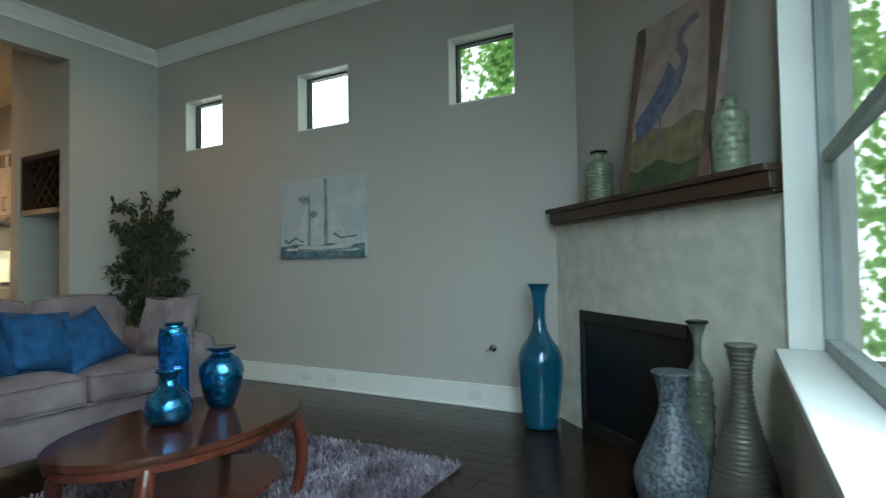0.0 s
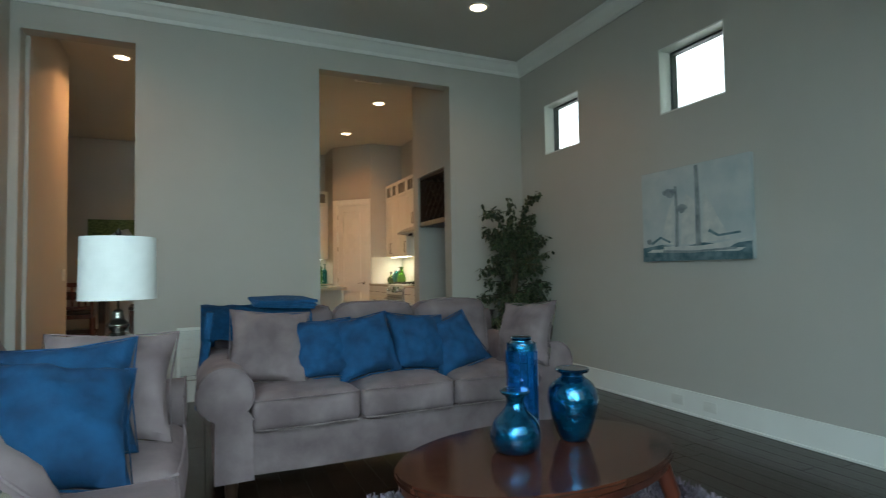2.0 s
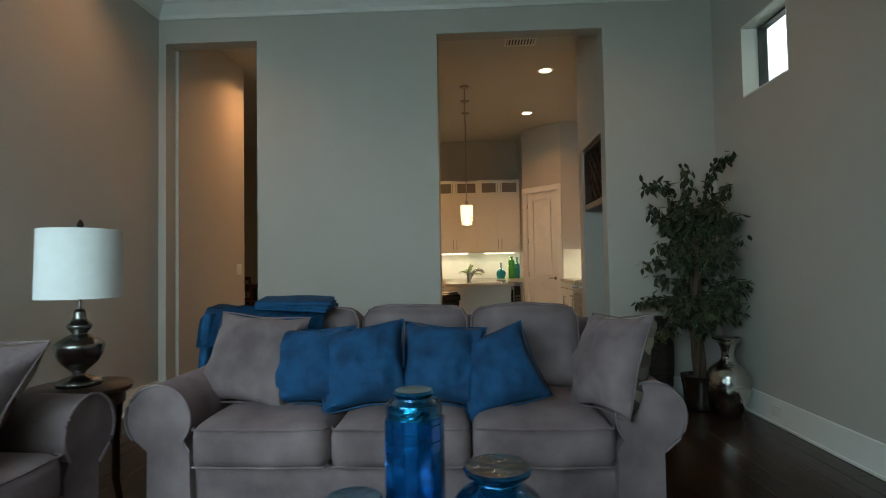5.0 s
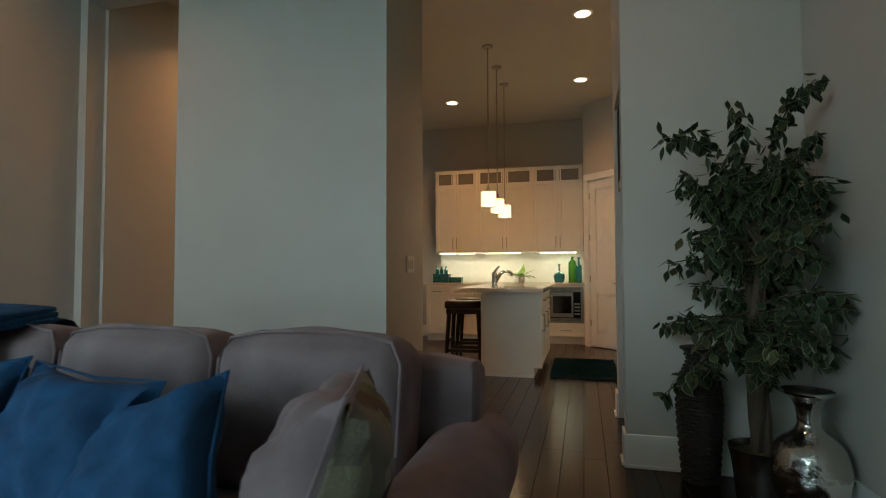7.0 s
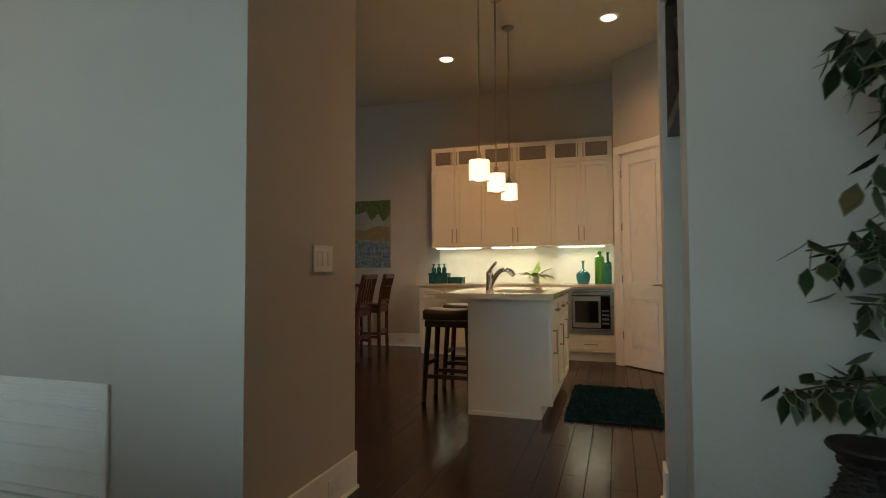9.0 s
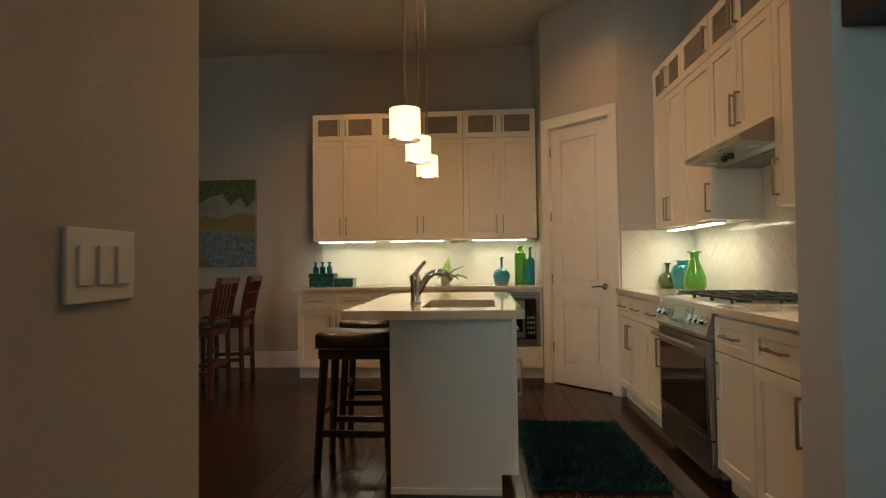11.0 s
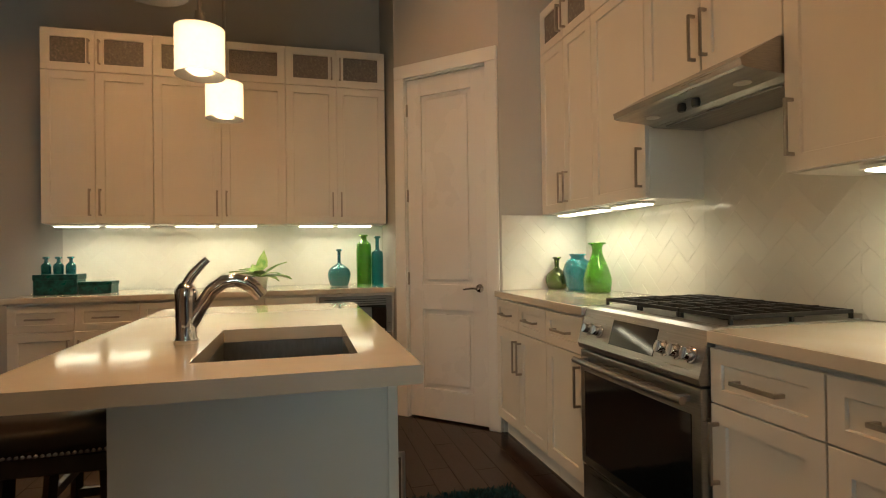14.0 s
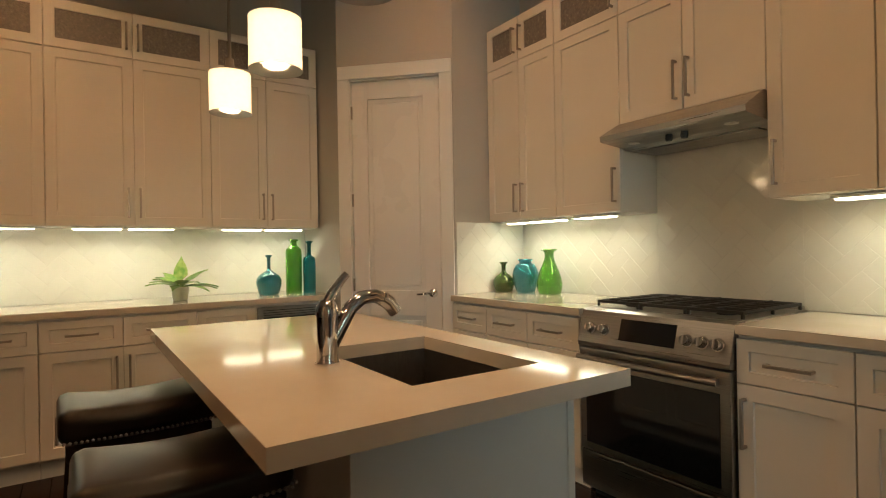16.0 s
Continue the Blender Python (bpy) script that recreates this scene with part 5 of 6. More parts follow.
prof = [(-0.055, 0.755), (-0.06, 0.775), (-0.015, 0.925), (0.01, 0.935), (0.08, 0.935), (0.08, 0.755)]
bm = bmesh.new()
ends = [[bm.verts.new((x, y, z)) for y, z in prof] for x in (0.001, W + 0.001)]
for k in range(len(prof)):
    bm.faces.new((ends[0][k], ends[0][(k + 1) % 6], ends[1][(k + 1) % 6], ends[1][k]))
bm.faces.new(ends[0])
bm.faces.new(ends[1])
bmesh.ops.recalc_face_normals(bm, faces=bm.faces[:])
cp = part("control_panel", bm, STEEL, rg)
SL = math.degrees(math.atan2(0.045, 0.15))
PM = pose(0, -0.06, 0.775, -SL)
part("display", boxes((0.24, 0.52, -0.004, 0.001, 0.03, 0.13)), BLACKGLASS, cp, at=PM)
for kx in (0.075, 0.155, 0.575, 0.64, 0.705):
    k = part("knob", lathe([(0.026, 0), (0.027, 0.006), (0.022, 0.008), (0.021, 0.032), (0.018, 0.036), (0.001, 0.036)], 22), CHROME, cp, smooth=True, at=PM @ pose(kx, 0, 0.07, 90))
    part("knob_grip", boxes((-0.004, 0.004, -0.019, 0.019, 0.036, 0.042)), STEEL, k)
part("cooktop", boxes((-0.004, W + 0.006, 0.05, 0.6, 0.925, 0.937), bevel=0.003), STEEL, rg)
for bx, by, br in ((0.15, 0.2, 0.045), (0.15, 0.46, 0.035), (0.38, 0.33, 0.055), (0.61, 0.2, 0.04), (0.61, 0.46, 0.045)):
    b = part("burner", lathe([(0.001, 0.937), (br, 0.937), (br * 0.95, 0.948), (br * 0.75, 0.95), (br * 0.72, 0.956), (0.001, 0.957)], 22), IRON, rg, smooth=True, at=pose(bx, by, 0))
for gx0, gx1 in ((0.015, 0.258), (0.262, 0.498), (0.502, 0.745)):
    rows = []
    for y in (0.075, 0.575):
        rows.append((gx0, gx1, y, y + 0.012, 0.955, 0.969))
    for x in (gx0, gx1 - 0.012):
        rows.append((x, x + 0.012, 0.087, 0.575, 0.955, 0.969))
    mid = (gx0 + gx1) / 2
    rows += [(mid - 0.005, mid + 0.005, 0.087, 0.575, 0.959, 0.973)]
    for y in (0.16, 0.245, 0.33, 0.415, 0.5):
        rows.append((gx0 + 0.012, gx1 - 0.012, y - 0.005, y + 0.005, 0.958, 0.9725))
    for x in (gx0, gx1 - 0.012):
        for y in (0.075, 0.32, 0.575):
            rows.append((x, x + 0.012, y, y + 0.012, 0.936, 0.955))
    part("grate", boxes(*rows, bevel=0.0015), IRON, rg)

# hood
hd = thing("range_hood", "stainless steel under-cabinet range hood with two black knobs", "range hood", (-9.245, YK - 0.004, 0), 0)
prof = [(-0.49, 1.785), (-0.495, 1.81), (-0.38, 1.872), (-0.34, 1.893), (0.0, 1.893), (0.0, 1.755), (-0.28, 1.755), (-0.31, 1.767), (-0.475, 1.78)]
bm = bmesh.new()
ends = [[bm.verts.new((x, y, z)) for y, z in prof] for x in (0.0, 0.742)]
for k in range(len(prof)):
    bm.faces.new((ends[0][k], ends[0][(k + 1) % 9], ends[1][(k + 1) % 9], ends[1][k]))
bm.faces.new(ends[0])
bm.faces.new(ends[1])
bmesh.ops.recalc_face_normals(bm, faces=bm.faces[:])
part("canopy", bm, STEEL, hd)
part("filter", boxes((0.06, 0.68, -0.26, -0.03, 1.747, 1.754)), SINKM, hd)
for kx in (0.33, 0.41):
    part("knob", lathe([(0.016, 0), (0.018, 0.02), (0.014, 0.032), (0.001, 0.033)], 16), BLACK, hd, smooth=True, at=pose(kx, -0.39, 1.773, 180))
for lx in (0.12, 0.62):
    part("lamp_cover", lathe([(0.001, 0), (0.03, 0), (0.03, 0.004)], 18), PLASTIC, hd, at=pose(lx, -0.37, 1.768))

# under-cabinet lights
for uy in (0.42, 0.75, 1.2, 1.5, 2.08, 2.38):
    u = thing("under_cabinet_light", "lit slim light strip under the cabinet", "light strip", (XU - 0.07, uy, 1.42), 90, "under-cabinet lights")
    part("housing", boxes((-0.14, 0.14, -0.045, 0.045, -0.012, -0.001), bevel=0.002), PLASTIC, u)
    part("diffuser", boxes((-0.13, 0.13, -0.038, 0.038, -0.02, -0.0121), bevel=0.003), GLOWSTRIP, u)
    lamp("strip_light", "AREA", (XU - 0.07, uy, 1.397), 1.1, STRIP, None, 0.07, 0.24, 160)
for ux in (-10.12, -9.88, -9.5, -8.15, -7.8, -7.45):
    u = thing("under_cabinet_light", "lit slim light strip under the cabinet", "light strip", (ux, YU + 0.07, 1.425), 0, "under-cabinet lights")
    part("housing", boxes((-0.14, 0.14, -0.045, 0.045, -0.012, -0.001), bevel=0.002), PLASTIC, u)
    part("diffuser", boxes((-0.13, 0.13, -0.038, 0.038, -0.02, -0.0121), bevel=0.003), GLOWSTRIP, u)
    lamp("strip_light", "AREA", (ux, YU + 0.07, 1.402), 1.1, STRIP, None, 0.24, 0.07, 160)

# pantry door
pd = thing("door_1", "white painted two-panel pantry door with hinges and lever handle", "door", (DX, DY, 0), DA)
pd["kind"] = "structure"
C = 0.095
part("casing", boxes((0.008, C, -0.02, -0.001, 0, 2.45), (DL - C, DL - 0.008, -0.02, -0.001, 0, 2.45), (0.008, DL - 0.008, -0.021, -0.001, 2.45, 2.545), bevel=0.003), TRIM, pd)
part("jamb", boxes((C - 0.012, C + 0.004, -0.001, 0.09, 0, 2.45), (DL - C - 0.004, DL - C + 0.012, -0.001, 0.09, 0, 2.45), (C + 0.004, DL - C - 0.004, -0.001, 0.09, 2.44, 2.452)), TRIM, pd)
x0, x1 = C + 0.008, DL - C - 0.008
s = 0.115
leaf = boxes((x0, x0 + s, 0.012, 0.045, 0.012, 2.437), (x1 - s, x1, 0.012, 0.045, 0.012, 2.437), (x0 + s, x1 - s, 0.012, 0.045, 0.012, 0.22), (x0 + s, x1 - s, 0.012, 0.045, 0.78, 0.96), (x0 + s, x1 - s, 0.012, 0.045, 2.31, 2.437), bevel=0.002)
dl = part("leaf", leaf, DOORP, pd)
for z0, z1 in ((0.22, 0.78), (0.96, 2.31)):
    part("panel", boxes((x0 + s - 0.004, x1 - s + 0.004, 0.03, 0.042, z0 - 0.004, z1 + 0.004)), DOORP, dl)
    part("raised_field", boxes((x0 + s + 0.03, x1 - s - 0.03, 0.019, 0.031, z0 + 0.03, z1 - 0.03), bevel=0.009, seg=2), DOORP, dl)
for z in (0.35, 1.0, 1.6, 2.22):
    part("hinge", boxes((x0 - 0.012, x0 + 0.006, 0.0, 0.014, z - 0.045, z + 0.045), bevel=0.002), NICKEL, pd)
part("rosette", lathe([(0.001, 0), (0.03, 0), (0.028, 0.008), (0.012, 0.012), (0.011, 0.05), (0.001, 0.051)], 22), CHROME, dl, smooth=True, at=pose(x1 - 0.06, 0.012, 0.94, 90))
part("lever", tube([(x1 - 0.06, -0.035, 0.94), (x1 - 0.09, -0.04, 0.942), (x1 - 0.13, -0.037, 0.938), (x1 - 0.165, -0.03, 0.934)], 0.0085, 8), CHROME, dl, smooth=True)

# wine alcove
wr = thing("wine_rack_cabinet", "dark espresso lattice wine rack built into the alcove", "wine rack", (-6.995, 2.89, 1.72))
for panel_name, extent in (("bottom_panel", (0, 0.82, 0, 0.5, 0, 0.06)), ("top_panel", (0, 0.82, 0, 0.5, 0.6, 0.635)), ("side_panel", (0, 0.035, 0, 0.5, 0.06, 0.6)),
                   ("side_panel", (0.785, 0.82, 0, 0.5, 0.06, 0.6)), ("back_panel", (0.035, 0.785, 0.48, 0.5, 0.06, 0.6))):
    part(panel_name, boxes(extent, bevel=0.002), DARKWOOD, wr)
for d in (-1, 1):
    for k in range(-3, 4):
        pts = []
        for u in (-0.6, 0.6):
            pts.append((0.41 + k * 0.16 + d * u, 0.33 + u))
        (xa, za), (xb, zb) = pts
        seg = []
        for q in range(25):
            f = q / 24
            x, z = xa + (xb - xa) * f, za + (zb - za) * f
            if 0.035 < x < 0.785 and 0.06 < z < 0.6:
                seg.append((x, 0.04 + 0.012 * (d > 0), z))
        if len(seg) > 2:
            part("lattice_bar", tube(seg, 0.009, 4), DARKWOOD, wr)

# island
isl = thing("kitchen_island", "white kitchen island with panelled side and sink", "island", (-8.45, 2.19, 0), 0)
part("body", boxes((-1.36, -0.56, -0.64, -0.02, 0.1, 0.892), bevel=0.0015), CAB, isl, "cool white painted panel")
part("sink_base", boxes((-0.56, 0.045, -0.64, -0.02, 0.1, 0.68)), CAB, isl)
part("end_panel", prism([(-0.64, 0), (-0.08, 0), (-0.08, 0.1), (-0.02, 0.1), (-0.02, 0.892), (-0.64, 0.892)], 0.045, 0.065), CAB, isl, "cool white painted panel", at=Matrix(((0, 0, 1, 0), (1, 0, 0, 0), (0, 1, 0, 0), (0, 0, 0, 1))))
part("stool_side_panel", boxes((-0.56, 0.045, -0.64, -0.49, 0.68, 0.892)), CAB, isl)
part("sink_rail", boxes((-0.56, 0.045, -0.024, -0.02, 0.68, 0.892)), CAB, isl)
part("toe_kick", boxes((-1.36, 0.045, -0.64, -0.08, 0.0, 0.1)), CAB, isl)
part("corner_post", boxes((0.02, 0.069, -0.022, 0.004, 0.1, 0.89), bevel=0.002), CAB, isl)
part("shoe_moulding", boxes((0.065, 0.077, -0.64, -0.08, 0.0, 0.03)), TRIM, isl)
dr = [(0.015, -0.5), (-0.5, -0.95), (-0.95, -1.35)]
for a, b in dr:
    d = part("drawer", shaker(a - b - 0.006, 0.16, 0.04), CAB, isl, at=pose(a - 0.003, -0.019, 0.715, 0, 0, 180))
    part("handle", pull(0.14, False), NICKEL, d, "satin nickel bar pull", at=pose((a - b) / 2, -0.02, 0.08))
    d = part("door", shaker(a - b - 0.006, 0.585, 0.055), CAB, isl, at=pose(a - 0.003, -0.019, 0.115, 0, 0, 180))
    part("handle", pull(0.18, True), NICKEL, d, "satin nickel bar pull", at=pose(0.035, -0.02, 0.45))
X0, X1, Y0, Y1, S0, S1, T0, T1 = -9.87, -8.225, 1.34, 2.225, -8.985, -8.412, 1.712, 2.10
bm = bmesh.new()
outer, inner = [(X0, Y0), (X1, Y0), (X1, Y1), (X0, Y1)], [(S0, T0), (S1, T0), (S1, T1), (S0, T1)]
loops = [[bm.verts.new((x, y, z)) for x, y in ring] for z in (0.893, 0.935) for ring in (outer, inner)]
for k in range(4):
    n = (k + 1) % 4
    bm.faces.new((loops[2][k], loops[2][n], loops[3][n], loops[3][k]))
    bm.faces.new((loops[0][n], loops[0][k], loops[1][k], loops[1][n]))
    bm.faces.new((loops[0][k], loops[0][n], loops[2][n], loops[2][k]))
    bm.faces.new((loops[1][n], loops[1][k], loops[3][k], loops[3][n]))
bmesh.ops.bevel(bm, geom=[e for e in bm.edges if len(e.link_faces) == 2 and e.calc_face_angle() > 1], offset=0.003, segments=2, affect="EDGES")
solid("island_worktop", "cream quartz island worktop with an undermount sink cutout", "worktop", bm, QUARTZ, smooth=False)
sk = thing("sink", "stainless steel undermount sink", "sink", ((S0 + S1) / 2, (T0 + T1) / 2, 0))
a, b = (S1 - S0) / 2 + 0.006, (T1 - T0) / 2 + 0.006
part("bowl", boxes((-a, a, -b, b, 0.69, 0.695), (-a, -a + 0.004, -b, b, 0.695, 0.892), (a - 0.004, a, -b, b, 0.695, 0.892), (-a + 0.004, a - 0.004, -b, -b + 0.004, 0.695, 0.892), (-a + 0.004, a - 0.004, b - 0.004, b, 0.695, 0.892)), SINKM, sk)
part("drain", lathe([(0.001, 0.697), (0.045, 0.697), (0.05, 0.6955)], 22), CHROME, sk, smooth=True)
fc = thing("kitchen_faucet", "polished chrome single-lever kitchen faucet", "faucet", (-8.735, 1.645, 0.935), 90)
fc.scale = (0.84, 0.84, 0.84)
part("body", lathe(curve_profile([(0.038, 0), (0.039, 0.012), (0.034, 0.022), (0.034, 0.15), (0.036, 0.155), (0.034, 0.185), (0.02, 0.205)], 3), 24), CHROME, fc, smooth=True)
part("spout", tube([(0.012, 0, 0.06), (0.04, 0, 0.11), (0.08, 0, 0.175), (0.12, 0, 0.205), (0.165, 0, 0.21), (0.205, 0, 0.195), (0.235, 0, 0.165)], 0.024, 14), CHROME, fc, smooth=True)
part("spray_head", tube([(0.195, 0, 0.2), (0.22, 0, 0.185), (0.245, 0, 0.15)], 0.028, 14, taper=0.85), CHROME, fc, smooth=True)
part("lever", tube([(0.0, 0, 0.195), (0.02, 0, 0.23), (0.05, 0, 0.265), (0.07, 0, 0.285)], 0.017, 12, taper=0.75), CHROME, fc, smooth=True)

# stools
def stool(at, rz):
    e = thing("bar_stool", "dark leather saddle bar stool with nailhead trim and black legs", "bar stool", at, rz, "bar stools at the island")
    bm = cushion(0.44, 0.33, 0.09, 0.012, 14, 0.38, 0, 0.001)
    for v in bm.verts:
        v.co.z += 0.022 * (v.co.x / 0.22) ** 2 * (1 if v.co.z > 0.045 else 0.25)
    part("seat", bm, LEATHER, e, smooth=True, at=pose(0, 0, 0.675))
    part("seat_frame", boxes((-0.2, 0.2, -0.145, 0.145, 0.63, 0.68), bevel=0.004), LEGWOOD, e)
    for sx in (-1, 1):
        for sy in (-1, 1):
            part("leg", tube([(sx * 0.17, sy * 0.12, 0.64), (sx * 0.19, sy * 0.14, 0.3), (sx * 0.205, sy * 0.155, 0)], 0.025, 4, taper=0.8), LEGWOOD, e)
        part("stretcher", boxes((sx * 0.19 - 0.011, sx * 0.19 + 0.011, -0.14, 0.14, 0.3, 0.335)), LEGWOOD, e)
    for sy in (-1, 1):
        part("stretcher", boxes((-0.19, 0.19, sy * 0.142 - 0.011, sy * 0.142 + 0.011, 0.2, 0.235)), LEGWOOD, e)
    nails = bmesh.new()
    for k in range(30):
        x = -0.205 + 0.41 * k / 29
        for sy in (-1, 1):
            bmesh.ops.create_icosphere(nails, subdivisions=1, radius=0.0055, matrix=Matrix.Translation((x, sy * 0.167, 0.69 + 0.0055 * (x / 0.22) ** 2)))
    for k in range(22):
        for sx in (-1, 1):
            bmesh.ops.create_icosphere(nails, subdivisions=1, radius=0.0055, matrix=Matrix.Translation((sx * 0.22, -0.15 + 0.3 * k / 21, 0.696)))
    tagged(part("nailhead_trim", nails, NICKEL, e, smooth=True), kind="stuff")
    return e


s1 = stool((-8.78, 1.30, 0), 90)
copy_thing(s1, pose(-9.45, 1.26, 0, 0, 0, 92))

# pendants
pn = thing("pendant_lamp", "lit glass drum pendant lamp over the island", "pendant lamp", (-8.46, 1.63, 0), 0, "pendant lamps over the island")
part("canopy", lathe([(0.001, H - 0.025), (0.05, H - 0.022), (0.062, H - 0.008), (0.062, H - 0.001)], 24), NICKEL, pn, smooth=True)
part("stem", tube([(0, 0, H - 0.02), (0, 0, 2.030)], 0.0075, 8), NICKEL, pn)
part("cap", lathe([(0.03, 1.975), (0.032, 1.990), (0.018, 2.015), (0.016, 2.040), (0.001, 2.041)], 20), NICKEL, pn, smooth=True)
part("inner_shade", lathe([(0.06, 1.825), (0.066, 1.825), (0.066, 1.970), (0.001, 1.974), (0.001, 1.970), (0.06, 1.967), (0.06, 1.83), (0.001, 1.83), (0.001, 1.827), (0.06, 1.825)], 32), GLOWSHADE, pn, "frosted white glass, lit", smooth=True)
part("outer_shade", lathe([(0.079, 1.815), (0.082, 1.815), (0.082, 1.980), (0.03, 1.982), (0.03, 1.979), (0.079, 1.977), (0.079, 1.815)], 36), SHEER, pn, "sheer cream organza", smooth=True)
for rz0 in (1.815, 1.979):
    part("hoop", lathe([(0.0815, rz0 - 0.0008), (0.0828, rz0 - 0.0008), (0.0828, rz0 + 0.0008), (0.0815, rz0 + 0.0008), (0.0815, rz0 - 0.0008)], 36), NICKEL, pn, smooth=True)
for o in pn.children:
    if o.name.startswith("outer_shade"):
        o.visible_shadow = False
copy_thing(pn, pose(-9.09, 1.63, 0))
copy_thing(pn, pose(-9.71, 1.63, 0))
for px in (-8.46, -9.09, -9.71):
    lamp("pendant_bulb", "POINT", (px, 1.63, 1.795), 4.5, (1.0, 0.7, 0.4), None, 0.05)

shag("kitchen_rug", "dark teal shag rug in front of the range", -9.56, -8.44, 2.27, 2.96, SHAGT, 12000, 0.03, 21)

# worktop things
WT = 0.931
BX = -11.36
pot("blue_bottle", "teal hobnail glass bottle on the back worktop", "bottle", (BX, 2.25, WT), [(0.05, 0), (0.07, 0.01), (0.09, 0.09), (0.072, 0.14), (0.018, 0.18), (0.013, 0.2), (0.013, 0.27), (0.018, 0.285)], TEAL, (0.018, 0.285, TEAL))
pot("green_bottle", "tall lime green glass bottle on the back worktop", "bottle", (BX - 0.04, 2.45, WT), [(0.055, 0), (0.06, 0.01), (0.06, 0.3), (0.045, 0.34), (0.025, 0.365), (0.025, 0.395), (0.03, 0.4)], GREEN, (0.03, 0.4, GREEN))
pot("teal_bottle", "slim teal glass bottle on the back worktop", "bottle", (BX + 0.02, 2.55, WT), [(0.042, 0), (0.046, 0.01), (0.046, 0.24), (0.03, 0.275), (0.016, 0.29), (0.015, 0.37), (0.022, 0.385)], TEAL, (0.022, 0.385, TEAL))
RY = 3.68
pot("olive_bottle", "olive and gold glass bottle on the side worktop", "bottle", (-10.31, RY - 0.08, WT), [(0.05, 0), (0.065, 0.01), (0.085, 0.07), (0.07, 0.12), (0.022, 0.165), (0.017, 0.185), (0.02, 0.235), (0.028, 0.245)], OLIVE, (0.026, 0.245, OLIVE)).scale = (0.91, 0.91, 0.85)
pot("blue_vase", "teal blue glass vase on the side worktop", "vase", (-10.16, RY - 0.01, WT), [(0.06, 0), (0.075, 0.01), (0.1, 0.1), (0.105, 0.17), (0.08, 0.235), (0.05, 0.26), (0.055, 0.285)], TEAL, (0.055, 0.285, TEAL)).scale = (0.86, 0.86, 0.8)
pot("green_vase", "bright green glass vase on the side worktop", "vase", (-9.94, RY + 0.0, WT), [(0.07, 0), (0.085, 0.012), (0.096, 0.09), (0.075, 0.18), (0.045, 0.26), (0.035, 0.3), (0.038, 0.34), (0.055, 0.36)], GREEN, (0.055, 0.36, GREEN)).scale = (0.88, 0.88, 0.82)
for nm, y0, y1, h in (("large", 0.2, 0.47, 0.14), ("small", 0.47, 0.68, 0.085)):
    bx = thing("mosaic_box", "%s teal and gold patterned box on the back worktop" % nm, "box", (BX, y0, WT), 90)
    part("body", boxes((0.004, y1 - y0 - 0.004, -0.08, 0.08, 0, h * 0.72), bevel=0.003), BOXTEAL, bx)
    part("lid", boxes((0, y1 - y0, -0.084, 0.084, h * 0.72, h), bevel=0.003), BOXTEAL, bx)
for k in range(3):
    pot("mini_bottle", "small aqua glass bottle standing on the patterned box", "bottle", (BX + 0.02, 0.26 + 0.075 * k, WT + 0.141), [(0.026, 0), (0.03, 0.006), (0.03, 0.06), (0.012, 0.085), (0.012, 0.11), (0.017, 0.115)], TEAL, (0.016, 0.115, TEAL), group="three small aqua bottles")
pp = thing("potted_plant", "small green leafy plant in a white cup on the worktop", "plant", (BX, 1.66, WT))
part("pot", vessel([(0.04, 0), (0.045, 0.01), (0.055, 0.09)], 22, 0.004), PLASTIC, pp, smooth=True)
rnd = random.Random(9)
for k in range(13):
    a, up, ln = 6.2832 * k / 13 + rnd.uniform(-0.2, 0.2), rnd.uniform(0.25, 1.25), rnd.uniform(0.2, 0.31)
    bm = bmesh.new()
    rws = []
    for j in range(7):
        u = j / 6
        w = 0.046 * math.sin(math.pi * min(1, max(0.02, u * 0.75 + 0.2))) * (0.1 if u < 0.25 else 1) * (1 - u ** 4)
        r, z = ln * u * math.cos(up), 0.08 + ln * u * math.sin(up) - 0.09 * u * u * math.cos(up)
        c, sd = Vector((r * math.cos(a), r * math.sin(a), z)), Vector((-math.sin(a), math.cos(a), 0))
        rws.append([bm.verts.new(c - sd * w + Vector((0, 0, 0.008))), bm.verts.new(c), bm.verts.new(c + sd * w + Vector((0, 0, 0.008)))])
    for p, q in zip(rws, rws[1:]):
        for i in (0, 1):
            bm.faces.new((p[i], p[i + 1], q[i + 1], q[i]))
    part("leaf", bm, POTLEAF, pp, smooth=True)

